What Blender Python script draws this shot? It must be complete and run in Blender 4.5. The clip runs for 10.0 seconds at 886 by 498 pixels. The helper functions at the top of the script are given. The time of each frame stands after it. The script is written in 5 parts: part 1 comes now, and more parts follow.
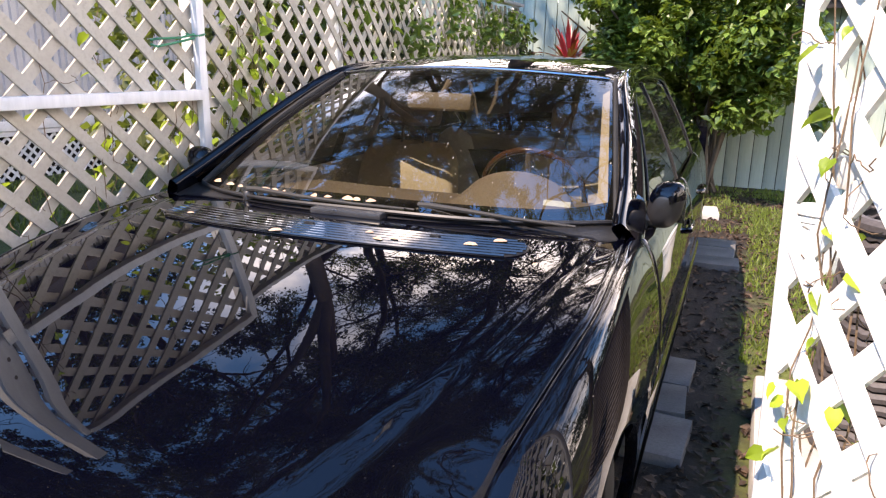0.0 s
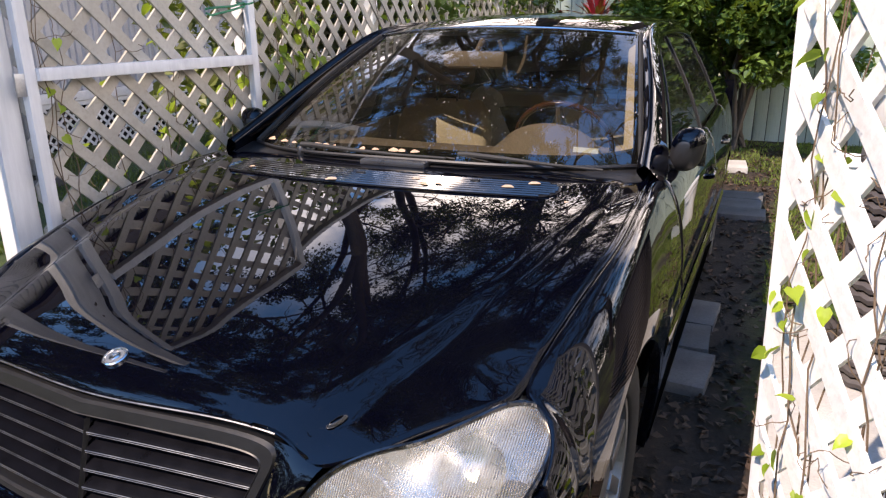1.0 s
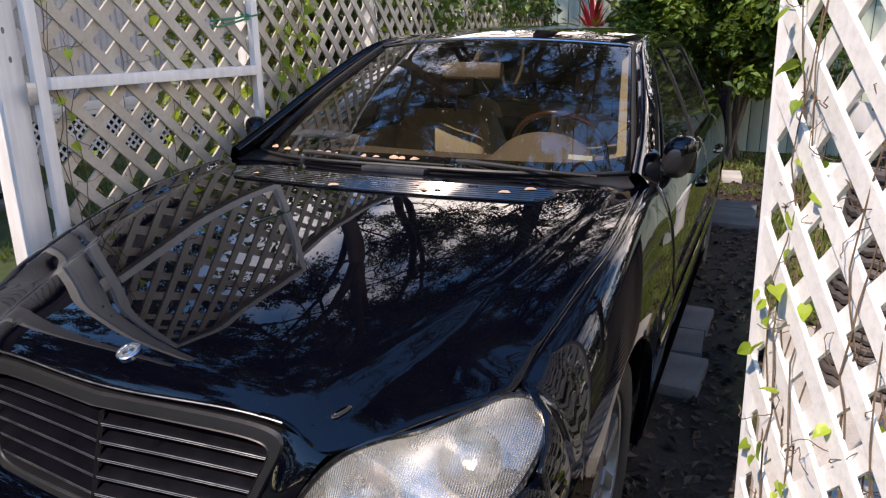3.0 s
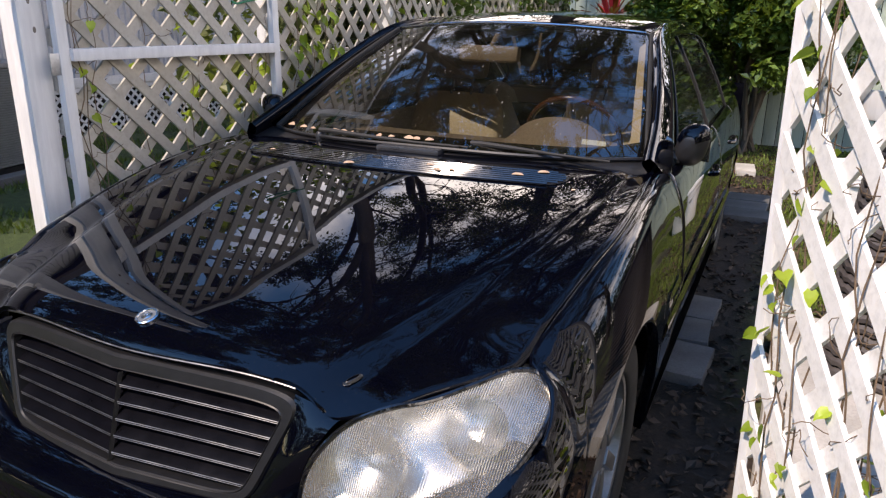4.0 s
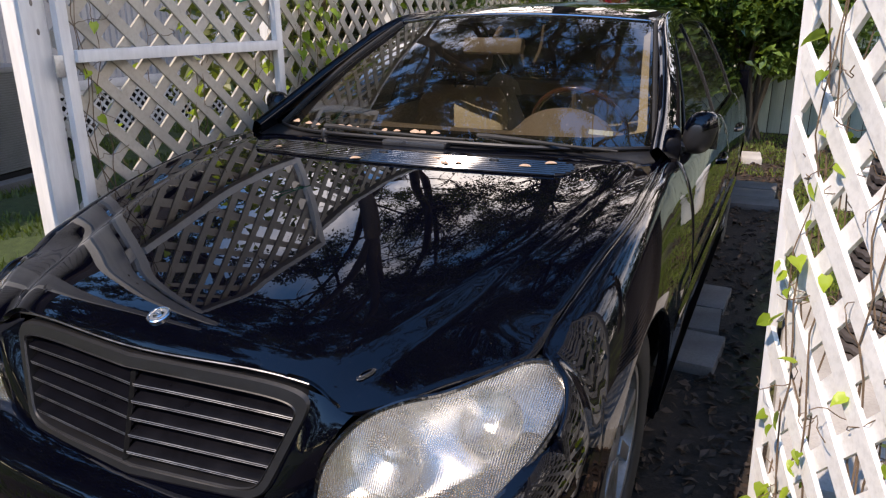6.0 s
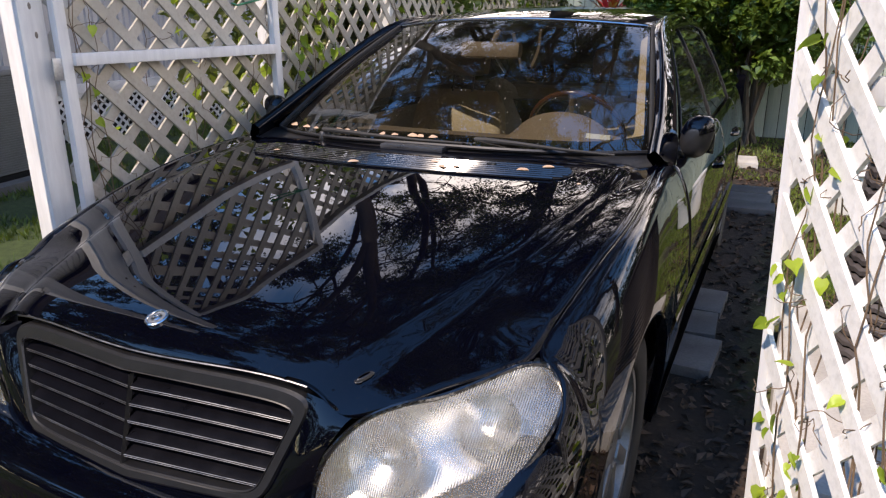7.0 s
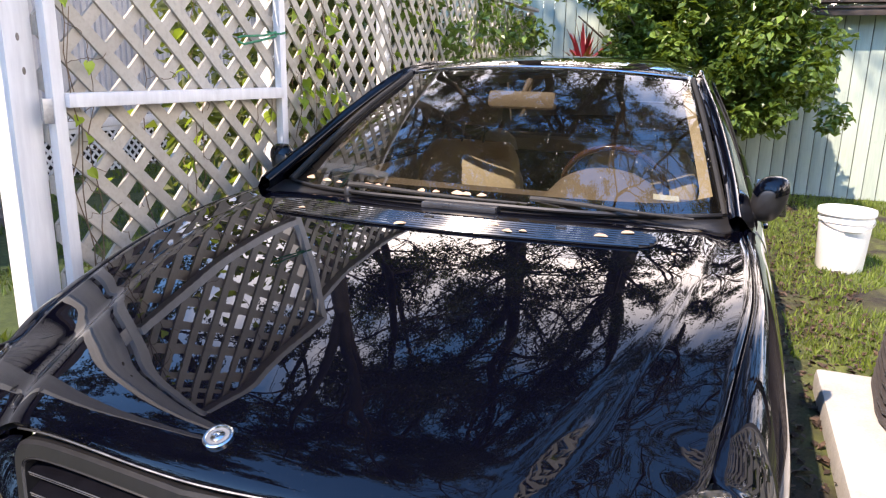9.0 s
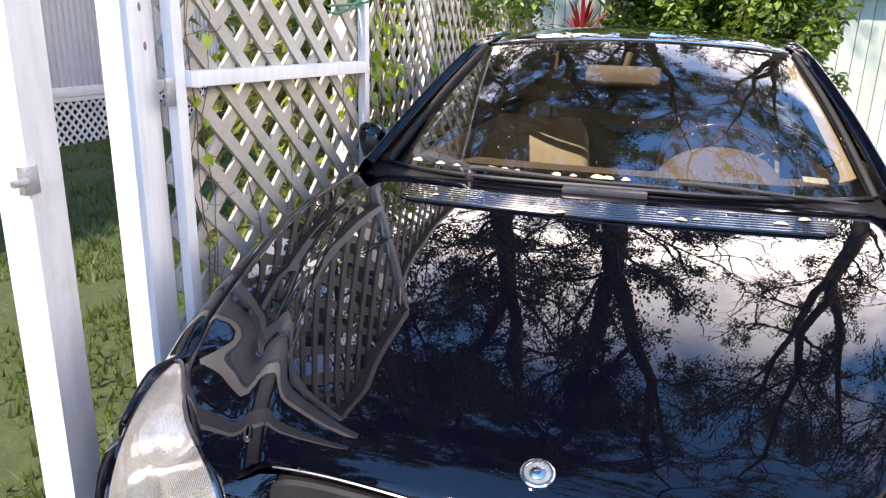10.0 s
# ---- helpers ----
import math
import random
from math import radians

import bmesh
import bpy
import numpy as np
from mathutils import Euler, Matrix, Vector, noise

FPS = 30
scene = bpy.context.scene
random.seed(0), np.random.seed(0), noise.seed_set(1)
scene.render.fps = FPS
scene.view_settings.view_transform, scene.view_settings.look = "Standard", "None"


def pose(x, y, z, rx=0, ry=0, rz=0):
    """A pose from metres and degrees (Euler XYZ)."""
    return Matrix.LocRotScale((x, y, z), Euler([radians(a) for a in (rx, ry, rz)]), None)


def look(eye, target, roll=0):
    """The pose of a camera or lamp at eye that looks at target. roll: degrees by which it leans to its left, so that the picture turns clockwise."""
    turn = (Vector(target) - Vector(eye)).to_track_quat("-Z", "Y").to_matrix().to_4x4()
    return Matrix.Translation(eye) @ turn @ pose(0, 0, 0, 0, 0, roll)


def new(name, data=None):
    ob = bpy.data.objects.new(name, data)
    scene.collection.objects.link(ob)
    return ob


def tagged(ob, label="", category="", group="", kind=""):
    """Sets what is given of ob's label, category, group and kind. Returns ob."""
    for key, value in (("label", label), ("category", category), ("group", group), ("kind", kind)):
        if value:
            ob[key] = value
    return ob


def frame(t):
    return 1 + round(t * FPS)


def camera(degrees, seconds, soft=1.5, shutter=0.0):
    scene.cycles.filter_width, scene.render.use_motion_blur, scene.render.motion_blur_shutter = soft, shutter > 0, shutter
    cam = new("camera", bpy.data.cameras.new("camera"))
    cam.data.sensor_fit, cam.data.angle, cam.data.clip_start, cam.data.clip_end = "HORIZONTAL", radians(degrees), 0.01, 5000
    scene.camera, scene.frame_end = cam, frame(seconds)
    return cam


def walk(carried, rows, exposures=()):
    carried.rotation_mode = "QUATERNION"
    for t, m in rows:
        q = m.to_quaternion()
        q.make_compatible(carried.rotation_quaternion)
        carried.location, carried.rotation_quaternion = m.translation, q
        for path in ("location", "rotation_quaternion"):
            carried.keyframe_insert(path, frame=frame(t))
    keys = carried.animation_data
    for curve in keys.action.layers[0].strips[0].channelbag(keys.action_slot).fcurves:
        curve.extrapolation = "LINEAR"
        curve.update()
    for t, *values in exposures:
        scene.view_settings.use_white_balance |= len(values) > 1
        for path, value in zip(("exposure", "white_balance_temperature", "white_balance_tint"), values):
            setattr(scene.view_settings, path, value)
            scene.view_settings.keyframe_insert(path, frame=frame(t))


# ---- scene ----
cam = camera(63.6, 10.0, soft=1.25)
PATH = [
    (0, (1.064, -0.442, 1.422), (0.301, 1.333, 0.906), 0.9),
    (0.2, (1.084, -0.481, 1.433), (0.365, 1.324, 0.96), -0.5),
    (0.3, (1.098, -0.54, 1.428), (0.348, 1.254, 0.958), -1.8),
    (0.5, (1.108, -0.619, 1.419), (0.296, 1.122, 0.862), -2.0),
    (1, (1.122, -0.66, 1.415), (0.297, 1.057, 0.806), -0.8),
    (1.5, (1.135, -0.692, 1.423), (0.311, 1.038, 0.852), -0.5),
    (2, (1.141, -0.709, 1.424), (0.318, 1.02, 0.846), -0.8),
    (2.5, (1.15, -0.719, 1.423), (0.319, 1.014, 0.868), -1.0),
    (3.8, (1.15, -0.75, 1.397), (0.323, 0.958, 0.764), 0.6),
    (4, (1.158, -0.758, 1.401), (0.315, 0.949, 0.786), 0.8),
    (4.5, (1.155, -0.756, 1.394), (0.333, 0.957, 0.77), 0.8),
    (5, (1.143, -0.762, 1.392), (0.279, 0.931, 0.77), -0.2),
    (5.5, (1.147, -0.758, 1.393), (0.288, 0.934, 0.762), -0.5),
    (7, (1.147, -0.764, 1.394), (0.299, 0.939, 0.777), -0.4),
    (7.5, (1.134, -0.769, 1.392), (0.27, 0.924, 0.773), -1.1),
    (8, (1.104, -0.783, 1.394), (0.185, 0.889, 0.792), -2.0),
    (8.2, (1.067, -0.783, 1.393), (0.131, 0.878, 0.788), -1.9),
    (8.5, (0.966, -0.744, 1.379), (0.036, 0.926, 0.793), -0.9),
    (8.7, (0.875, -0.679, 1.384), (-0.025, 1.023, 0.844), -0.8),
    (9, (0.707, -0.633, 1.386), (0.0, 1.17, 0.888), 1.2),
    (9.2, (0.607, -0.609, 1.371), (-0.12, 1.167, 0.808), 1.5),
    (9.5, (0.461, -0.621, 1.374), (-0.182, 1.188, 0.815), 3.0),
    (9.7, (0.295, -0.64, 1.362), (-0.29, 1.168, 0.737), 1.1),
    (9.8, (0.239, -0.659, 1.374), (-0.355, 1.157, 0.782), 0.6),
    (10, (0.118, -0.683, 1.399), (-0.436, 1.148, 0.817), 1.5),
]
walk(cam, [(t, look(eye, target, roll)) for t, eye, target, roll in PATH],
     exposures=[(0, 1.05, 8200, 24), (0.5, 0.76, 8100, 24), (1, 0.54, 8000, 23), (2, 0.26, 7950, 22), (5.5, 0.15, 7800, 21), (7.8, 0.25, 7800, 21), (8.5, 0.77, 7750, 22), (9, 1.02, 7950, 23), (10, 1.16, 7900, 22)])

# ---------------------------------------------------------------- world, sun
SUN = Vector((-0.26, -0.59, 0.766)).normalized()
world = bpy.data.worlds.new("sky")
scene.world = world
world.use_nodes = True
wn, wl = world.node_tree.nodes, world.node_tree.links
wn.clear()
sky = wn.new("ShaderNodeTexSky")
sky.sky_type = "NISHITA"
sky.sun_disc = False
sky.sun_elevation = math.asin(SUN.z)
sky.sun_rotation = math.atan2(SUN.x, SUN.y)
sky.air_density, sky.dust_density, sky.ozone_density = 1.0, 0.0, 3.0
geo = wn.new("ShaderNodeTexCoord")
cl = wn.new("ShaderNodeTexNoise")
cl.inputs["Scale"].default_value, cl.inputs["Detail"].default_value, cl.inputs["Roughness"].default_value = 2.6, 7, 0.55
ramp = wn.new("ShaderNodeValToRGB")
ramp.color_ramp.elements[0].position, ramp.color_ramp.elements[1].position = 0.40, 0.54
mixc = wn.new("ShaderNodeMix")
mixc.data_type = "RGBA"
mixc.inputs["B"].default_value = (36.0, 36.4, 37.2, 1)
bg = wn.new("ShaderNodeBackground")
bg.inputs["Strength"].default_value = 0.14
wo = wn.new("ShaderNodeOutputWorld")
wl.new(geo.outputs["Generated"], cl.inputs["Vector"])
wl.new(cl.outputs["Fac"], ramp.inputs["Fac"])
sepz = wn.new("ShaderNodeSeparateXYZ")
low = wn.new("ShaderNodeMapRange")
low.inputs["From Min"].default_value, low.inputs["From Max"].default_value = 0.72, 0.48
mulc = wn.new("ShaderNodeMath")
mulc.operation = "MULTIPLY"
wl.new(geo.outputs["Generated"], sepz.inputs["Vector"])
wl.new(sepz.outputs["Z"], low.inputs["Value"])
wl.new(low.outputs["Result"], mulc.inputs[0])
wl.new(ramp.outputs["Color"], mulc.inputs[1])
# unseen cloud bank placed north and east, over-bright, to whiten reflections; clear blue elsewhere
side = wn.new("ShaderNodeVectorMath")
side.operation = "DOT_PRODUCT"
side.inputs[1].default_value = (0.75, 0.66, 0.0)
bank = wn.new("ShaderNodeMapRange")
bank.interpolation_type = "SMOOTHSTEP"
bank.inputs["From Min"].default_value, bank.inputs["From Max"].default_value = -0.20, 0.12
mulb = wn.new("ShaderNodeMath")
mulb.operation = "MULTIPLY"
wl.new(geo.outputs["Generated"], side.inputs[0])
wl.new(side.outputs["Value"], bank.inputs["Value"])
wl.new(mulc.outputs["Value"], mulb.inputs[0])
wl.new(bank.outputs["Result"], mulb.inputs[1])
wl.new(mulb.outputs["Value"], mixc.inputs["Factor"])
hue = wn.new("ShaderNodeHueSaturation")
hue.inputs["Saturation"].default_value, hue.inputs["Value"].default_value = 1.25, 3.1
wl.new(sky.outputs["Color"], hue.inputs["Color"])
wl.new(hue.outputs["Color"], mixc.inputs["A"])
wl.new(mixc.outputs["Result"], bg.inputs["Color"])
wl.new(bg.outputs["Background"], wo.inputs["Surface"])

sun_data = bpy.data.lights.new("sun", "SUN")
sun_data.energy, sun_data.angle, sun_data.color = 5.0, radians(0.53), (1.0, 0.95, 0.87)
sun = new("sun", sun_data)
sun.matrix_world = look(SUN * 40, (0, 0, 0))

# ---------------------------------------------------------------- materials


def material(name):
    m = bpy.data.materials.new(name)
    m.use_nodes = True
    nt = m.node_tree
    return m, nt, nt.nodes["Principled BSDF"]


def coords(nt, scale=(1, 1, 1), kind="Object"):
    tc = nt.nodes.new("ShaderNodeTexCoord")
    mp = nt.nodes.new("ShaderNodeMapping")
    mp.inputs["Scale"].default_value = scale
    nt.links.new(tc.outputs[kind], mp.inputs["Vector"])
    return mp.outputs["Vector"]


def noise_tex(nt, vec, scale, detail=4, rough=0.6):
    n = nt.nodes.new("ShaderNodeTexNoise")
    n.inputs["Scale"].default_value, n.inputs["Detail"].default_value, n.inputs["Roughness"].default_value = scale, detail, rough
    nt.links.new(vec, n.inputs["Vector"])
    return n.outputs["Fac"]


def ramp_of(nt, fac, stops):
    r = nt.nodes.new("ShaderNodeValToRGB")
    e = r.color_ramp.elements
    while len(e) < len(stops):
        e.new(0.5)
    for el, (p, c) in zip(e, stops):
        el.position, el.color = p, (*c, 1) if len(c) == 3 else c
    nt.links.new(fac, r.inputs["Fac"])
    return r.outputs["Color"]


def mix_col(nt, fac, a, b, mode="MIX"):
    m = nt.nodes.new("ShaderNodeMix")
    m.data_type, m.blend_type = "RGBA", mode
    for sock, v in (("Factor", fac), ("A", a), ("B", b)):
        if hasattr(v, "links"):
            nt.links.new(v, m.inputs[sock])
        elif sock == "Factor":
            m.inputs[sock].default_value = v
        else:
            m.inputs[sock].default_value = (*v, 1)
    return m.outputs["Result"]


def bump(nt, bsdf, height, strength, distance=0.01):
    b = nt.nodes.new("ShaderNodeBump")
    b.inputs["Strength"].default_value, b.inputs["Distance"].default_value = strength, distance
    nt.links.new(height, b.inputs["Height"])
    nt.links.new(b.outputs["Normal"], bsdf.inputs["Normal"])


def plain(name, c1, c2, scale=8.0, rough=0.5, metal=0.0, bump_s=0.15, fine=90.0, kind="Object", coat=0.0, stretch=(1, 1, 1), random_amount=0.0, spec=0.5):
    """Two-scale mottled surface."""
    m, nt, b = material(name)
    v = coords(nt, stretch, kind)
    big = noise_tex(nt, v, scale, 5)
    small = noise_tex(nt, v, fine, 3)
    col = ramp_of(nt, big, [(0.3, c1), (0.7, c2)])
    dark = tuple(x * 0.72 for x in c1)
    col = mix_col(nt, ramp_of(nt, small, [(0.45, (0, 0, 0)), (0.8, (0.55, 0.55, 0.55))]), col, dark)
    if random_amount:
        oi = nt.nodes.new("ShaderNodeObjectInfo")
        hsv = nt.nodes.new("ShaderNodeHueSaturation")
        mr = nt.nodes.new("ShaderNodeMapRange")
        mr.inputs["To Min"].default_value, mr.inputs["To Max"].default_value = 1 - random_amount, 1 + random_amount
        nt.links.new(oi.outputs["Random"], mr.inputs["Value"])
        nt.links.new(mr.outputs["Result"], hsv.inputs["Value"])
        nt.links.new(col, hsv.inputs["Color"])
        col = hsv.outputs["Color"]
    nt.links.new(col, b.inputs["Base Color"])
    rr = nt.nodes.new("ShaderNodeMapRange")
    rr.inputs["To Min"].default_value, rr.inputs["To Max"].default_value = max(rough - 0.1, 0.02), min(rough + 0.12, 1)
    nt.links.new(big, rr.inputs["Value"])
    nt.links.new(rr.outputs["Result"], b.inputs["Roughness"])
    b.inputs["Metallic"].default_value, b.inputs["Coat Weight"].default_value = metal, coat
    b.inputs["Specular IOR Level"].default_value = spec
    if bump_s:
        bump(nt, b, small, bump_s, 0.004)
    return m


def leafy(name, c1, c2, rough=0.42, see=0.35):
    """Leaf: colour varies leaf by leaf, light passes through."""
    m, nt, b = material(name)
    g = nt.nodes.new("ShaderNodeNewGeometry")
    col = ramp_of(nt, g.outputs["Random Per Island"], [(0.0, c1), (0.75, c2), (1.0, tuple(min(1, x * 1.5) for x in c2))])
    v = coords(nt)
    col = mix_col(nt, ramp_of(nt, noise_tex(nt, v, 1.3, 3), [(0.35, (0, 0, 0)), (0.75, (0.5, 0.5, 0.5))]), col, c1)
    nt.links.new(col, b.inputs["Base Color"])
    b.inputs["Roughness"].default_value = rough
    tr = nt.nodes.new("ShaderNodeBsdfTranslucent")
    nt.links.new(mix_col(nt, 0.6, col, (0.35, 0.5, 0.03)), tr.inputs["Color"])
    ms = nt.nodes.new("ShaderNodeMixShader")
    ms.inputs["Fac"].default_value = see
    out = nt.nodes["Material Output"]
    nt.links.new(b.outputs["BSDF"], ms.inputs[1])
    nt.links.new(tr.outputs["BSDF"], ms.inputs[2])
    nt.links.new(ms.outputs["Shader"], out.inputs["Surface"])
    return m


def car_paint():
    m, nt, b = material("black_car_paint")
    v = coords(nt)
    dust = noise_tex(nt, v, 420, 2, 0.5)
    film = noise_tex(nt, v, 7, 6, 0.65)
    spots = ramp_of(nt, dust, [(0.72, (0, 0, 0)), (0.80, (0.35, 0.35, 0.35))])
    haze = ramp_of(nt, film, [(0.45, (0, 0, 0)), (0.85, (0.004, 0.004, 0.004))])
    fac = mix_col(nt, 1.0, spots, haze, "ADD")
    col = mix_col(nt, fac, (0.0008, 0.001, 0.003), (0.25, 0.24, 0.21))
    nt.links.new(col, b.inputs["Base Color"])
    b.inputs["Roughness"].default_value = 0.22
    b.inputs["Specular IOR Level"].default_value = 0.0
    b.inputs["Coat Weight"].default_value = 1.0
    rr = nt.nodes.new("ShaderNodeMapRange")
    rr.inputs["To Min"].default_value, rr.inputs["To Max"].default_value = 0.002, 0.02
    nt.links.new(film, rr.inputs["Value"])
    nt.links.new(rr.outputs["Result"], b.inputs["Coat Roughness"])
    b.inputs["Coat IOR"].default_value = 1.42
    peel = noise_tex(nt, v, 55, 1, 0.4)
    bp = nt.nodes.new("ShaderNodeBump")
    bp.inputs["Strength"].default_value, bp.inputs["Distance"].default_value = 0.018, 0.001
    nt.links.new(peel, bp.inputs["Height"])
    nt.links.new(bp.outputs["Normal"], b.inputs["Coat Normal"])
    return m


def pane(name, tint, ior=1.5, dirt=0.03, gloss_rough=0.0):
    """Thin glass: transparent, with Fresnel gloss and a little dust."""
    m, nt, b = material(name)
    nt.nodes.remove(b)
    tr = nt.nodes.new("ShaderNodeBsdfTransparent")
    tr.inputs["Color"].default_value = (*tint, 1)
    gl = nt.nodes.new("ShaderNodeBsdfGlossy")
    gl.inputs["Roughness"].default_value = gloss_rough
    fr = nt.nodes.new("ShaderNodeFresnel")
    fr.inputs["IOR"].default_value = ior
    m1 = nt.nodes.new("ShaderNodeMixShader")
    nt.links.new(fr.outputs["Fac"], m1.inputs["Fac"])
    nt.links.new(tr.outputs["BSDF"], m1.inputs[1])
    nt.links.new(gl.outputs["BSDF"], m1.inputs[2])
    df = nt.nodes.new("ShaderNodeBsdfDiffuse")
    df.inputs["Color"].default_value = (0.5, 0.47, 0.42, 1)
    v = coords(nt)
    d = ramp_of(nt, noise_tex(nt, v, 9, 7, 0.7), [(0.4, (dirt * 0.3,) * 3), (0.8, (dirt * 2.2,) * 3)])
    spots = ramp_of(nt, noise_tex(nt, coords(nt, (1, 0.28, 0.28)), 170, 1, 0.5), [(0.75, (0, 0, 0)), (0.8, (0.5, 0.5, 0.5))])
    d = mix_col(nt, 1.0, d, spots, "ADD")
    m2 = nt.nodes.new("ShaderNodeMixShader")
    nt.links.new(d, m2.inputs["Fac"])
    nt.links.new(m1.outputs["Shader"], m2.inputs[1])
    nt.links.new(df.outputs["BSDF"], m2.inputs[2])
    nt.links.new(m2.outputs["Shader"], nt.nodes["Material Output"].inputs["Surface"])
    return m


def lamp_glass():
    """Aged fluted headlight glass."""
    m, nt, b = material("fluted_headlight_glass")
    nt.nodes.remove(b)
    v = coords(nt)
    def flutes(direction, scale):
        w = nt.nodes.new("ShaderNodeTexWave")
        w.wave_type, w.bands_direction, w.wave_profile = "BANDS", direction, "SIN"
        w.inputs["Scale"].default_value, w.inputs["Distortion"].default_value, w.inputs["Detail"].default_value = scale, 0.25, 0
        nt.links.new(v, w.inputs["Vector"])
        return w.outputs["Fac"]

    sep = nt.nodes.new("ShaderNodeSeparateXYZ")
    nt.links.new(v, sep.inputs["Vector"])
    rise = nt.nodes.new("ShaderNodeMath")
    rise.operation = "ABSOLUTE"
    nt.links.new(sep.outputs["X"], rise.inputs[0])
    edge = nt.nodes.new("ShaderNodeMath")
    edge.operation, edge.inputs[1].default_value = "MULTIPLY_ADD", 0.28
    edge.inputs[2].default_value = 0.425
    nt.links.new(rise.outputs[0], edge.inputs[0])
    below = nt.nodes.new("ShaderNodeMath")
    below.operation = "LESS_THAN"
    nt.links.new(sep.outputs["Z"], below.inputs[0])
    nt.links.new(edge.outputs[0], below.inputs[1])
    relief = mix_col(nt, below.outputs[0], flutes("X", 78), mix_col(nt, 0.5, flutes("X", 78), flutes("Z", 70)))
    bp = nt.nodes.new("ShaderNodeBump")
    bp.inputs["Strength"].default_value, bp.inputs["Distance"].default_value = 0.55, 0.003
    nt.links.new(relief, bp.inputs["Height"])
    rf = nt.nodes.new("ShaderNodeBsdfRefraction")
    rf.inputs["Roughness"].default_value, rf.inputs["IOR"].default_value = 0.05, 1.12
    rf.inputs["Color"].default_value = (0.97, 0.96, 0.93, 1)
    gl = nt.nodes.new("ShaderNodeBsdfGlossy")
    gl.inputs["Roughness"].default_value = 0.05
    fr = nt.nodes.new("ShaderNodeFresnel")
    fr.inputs["IOR"].default_value = 1.5
    df = nt.nodes.new("ShaderNodeBsdfDiffuse")
    df.inputs["Color"].default_value = (0.78, 0.75, 0.66, 1)
    for n in (rf, gl, fr):
        nt.links.new(bp.outputs["Normal"], n.inputs["Normal"])
    m1, m2 = nt.nodes.new("ShaderNodeMixShader"), nt.nodes.new("ShaderNodeMixShader")
    nt.links.new(fr.outputs["Fac"], m1.inputs["Fac"])
    nt.links.new(rf.outputs["BSDF"], m1.inputs[1])
    nt.links.new(gl.outputs["BSDF"], m1.inputs[2])
    fog = ramp_of(nt, noise_tex(nt, v, 6, 5), [(0.3, (0.06,) * 3), (0.75, (0.19,) * 3)])
    nt.links.new(fog, m2.inputs["Fac"])
    nt.links.new(m1.outputs["Shader"], m2.inputs[1])
    nt.links.new(df.outputs["BSDF"], m2.inputs[2])
    nt.links.new(m2.outputs["Shader"], nt.nodes["Material Output"].inputs["Surface"])
    return m


def ground_mat():
    """Leaf-strewn soil with patches of low weeds and lawn."""
    m, nt, b = material("soil_and_lawn")
    v = coords(nt)
    sep = nt.nodes.new("ShaderNodeSeparateXYZ")
    nt.links.new(v, sep.inputs["Vector"])
    soil = ramp_of(nt, noise_tex(nt, v, 3.0, 8, 0.7), [(0.3, (0.012, 0.009, 0.007)), (0.55, (0.028, 0.019, 0.013)), (0.8, (0.075, 0.052, 0.034))])
    vor = nt.nodes.new("ShaderNodeTexVoronoi")
    vor.inputs["Scale"].default_value = 24
    nt.links.new(v, vor.inputs["Vector"])
    litter = ramp_of(nt, vor.outputs["Distance"], [(0.08, (0.08, 0.045, 0.028)), (0.35, (0.018, 0.012, 0.009))])
    soil = mix_col(nt, 0.45, soil, litter)
    turf = ramp_of(nt, noise_tex(nt, v, 11, 6, 0.7), [(0.3, (0.05, 0.075, 0.014)), (0.7, (0.16, 0.185, 0.04))])

    def mrange(sock, a, c):
        r = nt.nodes.new("ShaderNodeMapRange")
        r.interpolation_type = "SMOOTHSTEP"
        r.inputs["From Min"].default_value, r.inputs["From Max"].default_value = a, c
        nt.links.new(sock, r.inputs["Value"])
        return r.outputs["Result"]

    def op(kind, a, c):
        n = nt.nodes.new("ShaderNodeMath")
        n.operation = kind
        for i, s in enumerate((a, c)):
            if hasattr(s, "links"):
                nt.links.new(s, n.inputs[i])
            else:
                n.inputs[i].default_value = s
        return n.outputs[0]
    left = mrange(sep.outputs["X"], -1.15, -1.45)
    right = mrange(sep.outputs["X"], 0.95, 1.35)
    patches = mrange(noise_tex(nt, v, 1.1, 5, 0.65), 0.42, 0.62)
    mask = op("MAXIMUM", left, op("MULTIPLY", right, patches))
    # deeper green left of the gate; the lawn's partial shade is in this colour
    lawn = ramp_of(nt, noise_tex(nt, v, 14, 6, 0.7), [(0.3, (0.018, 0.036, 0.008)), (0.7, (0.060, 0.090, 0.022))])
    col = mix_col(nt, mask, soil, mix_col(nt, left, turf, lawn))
    nt.links.new(col, b.inputs["Base Color"])
    b.inputs["Roughness"].default_value = 0.95
    bump(nt, b, noise_tex(nt, v, 38, 6, 0.7), 0.8, 0.02)
    return m


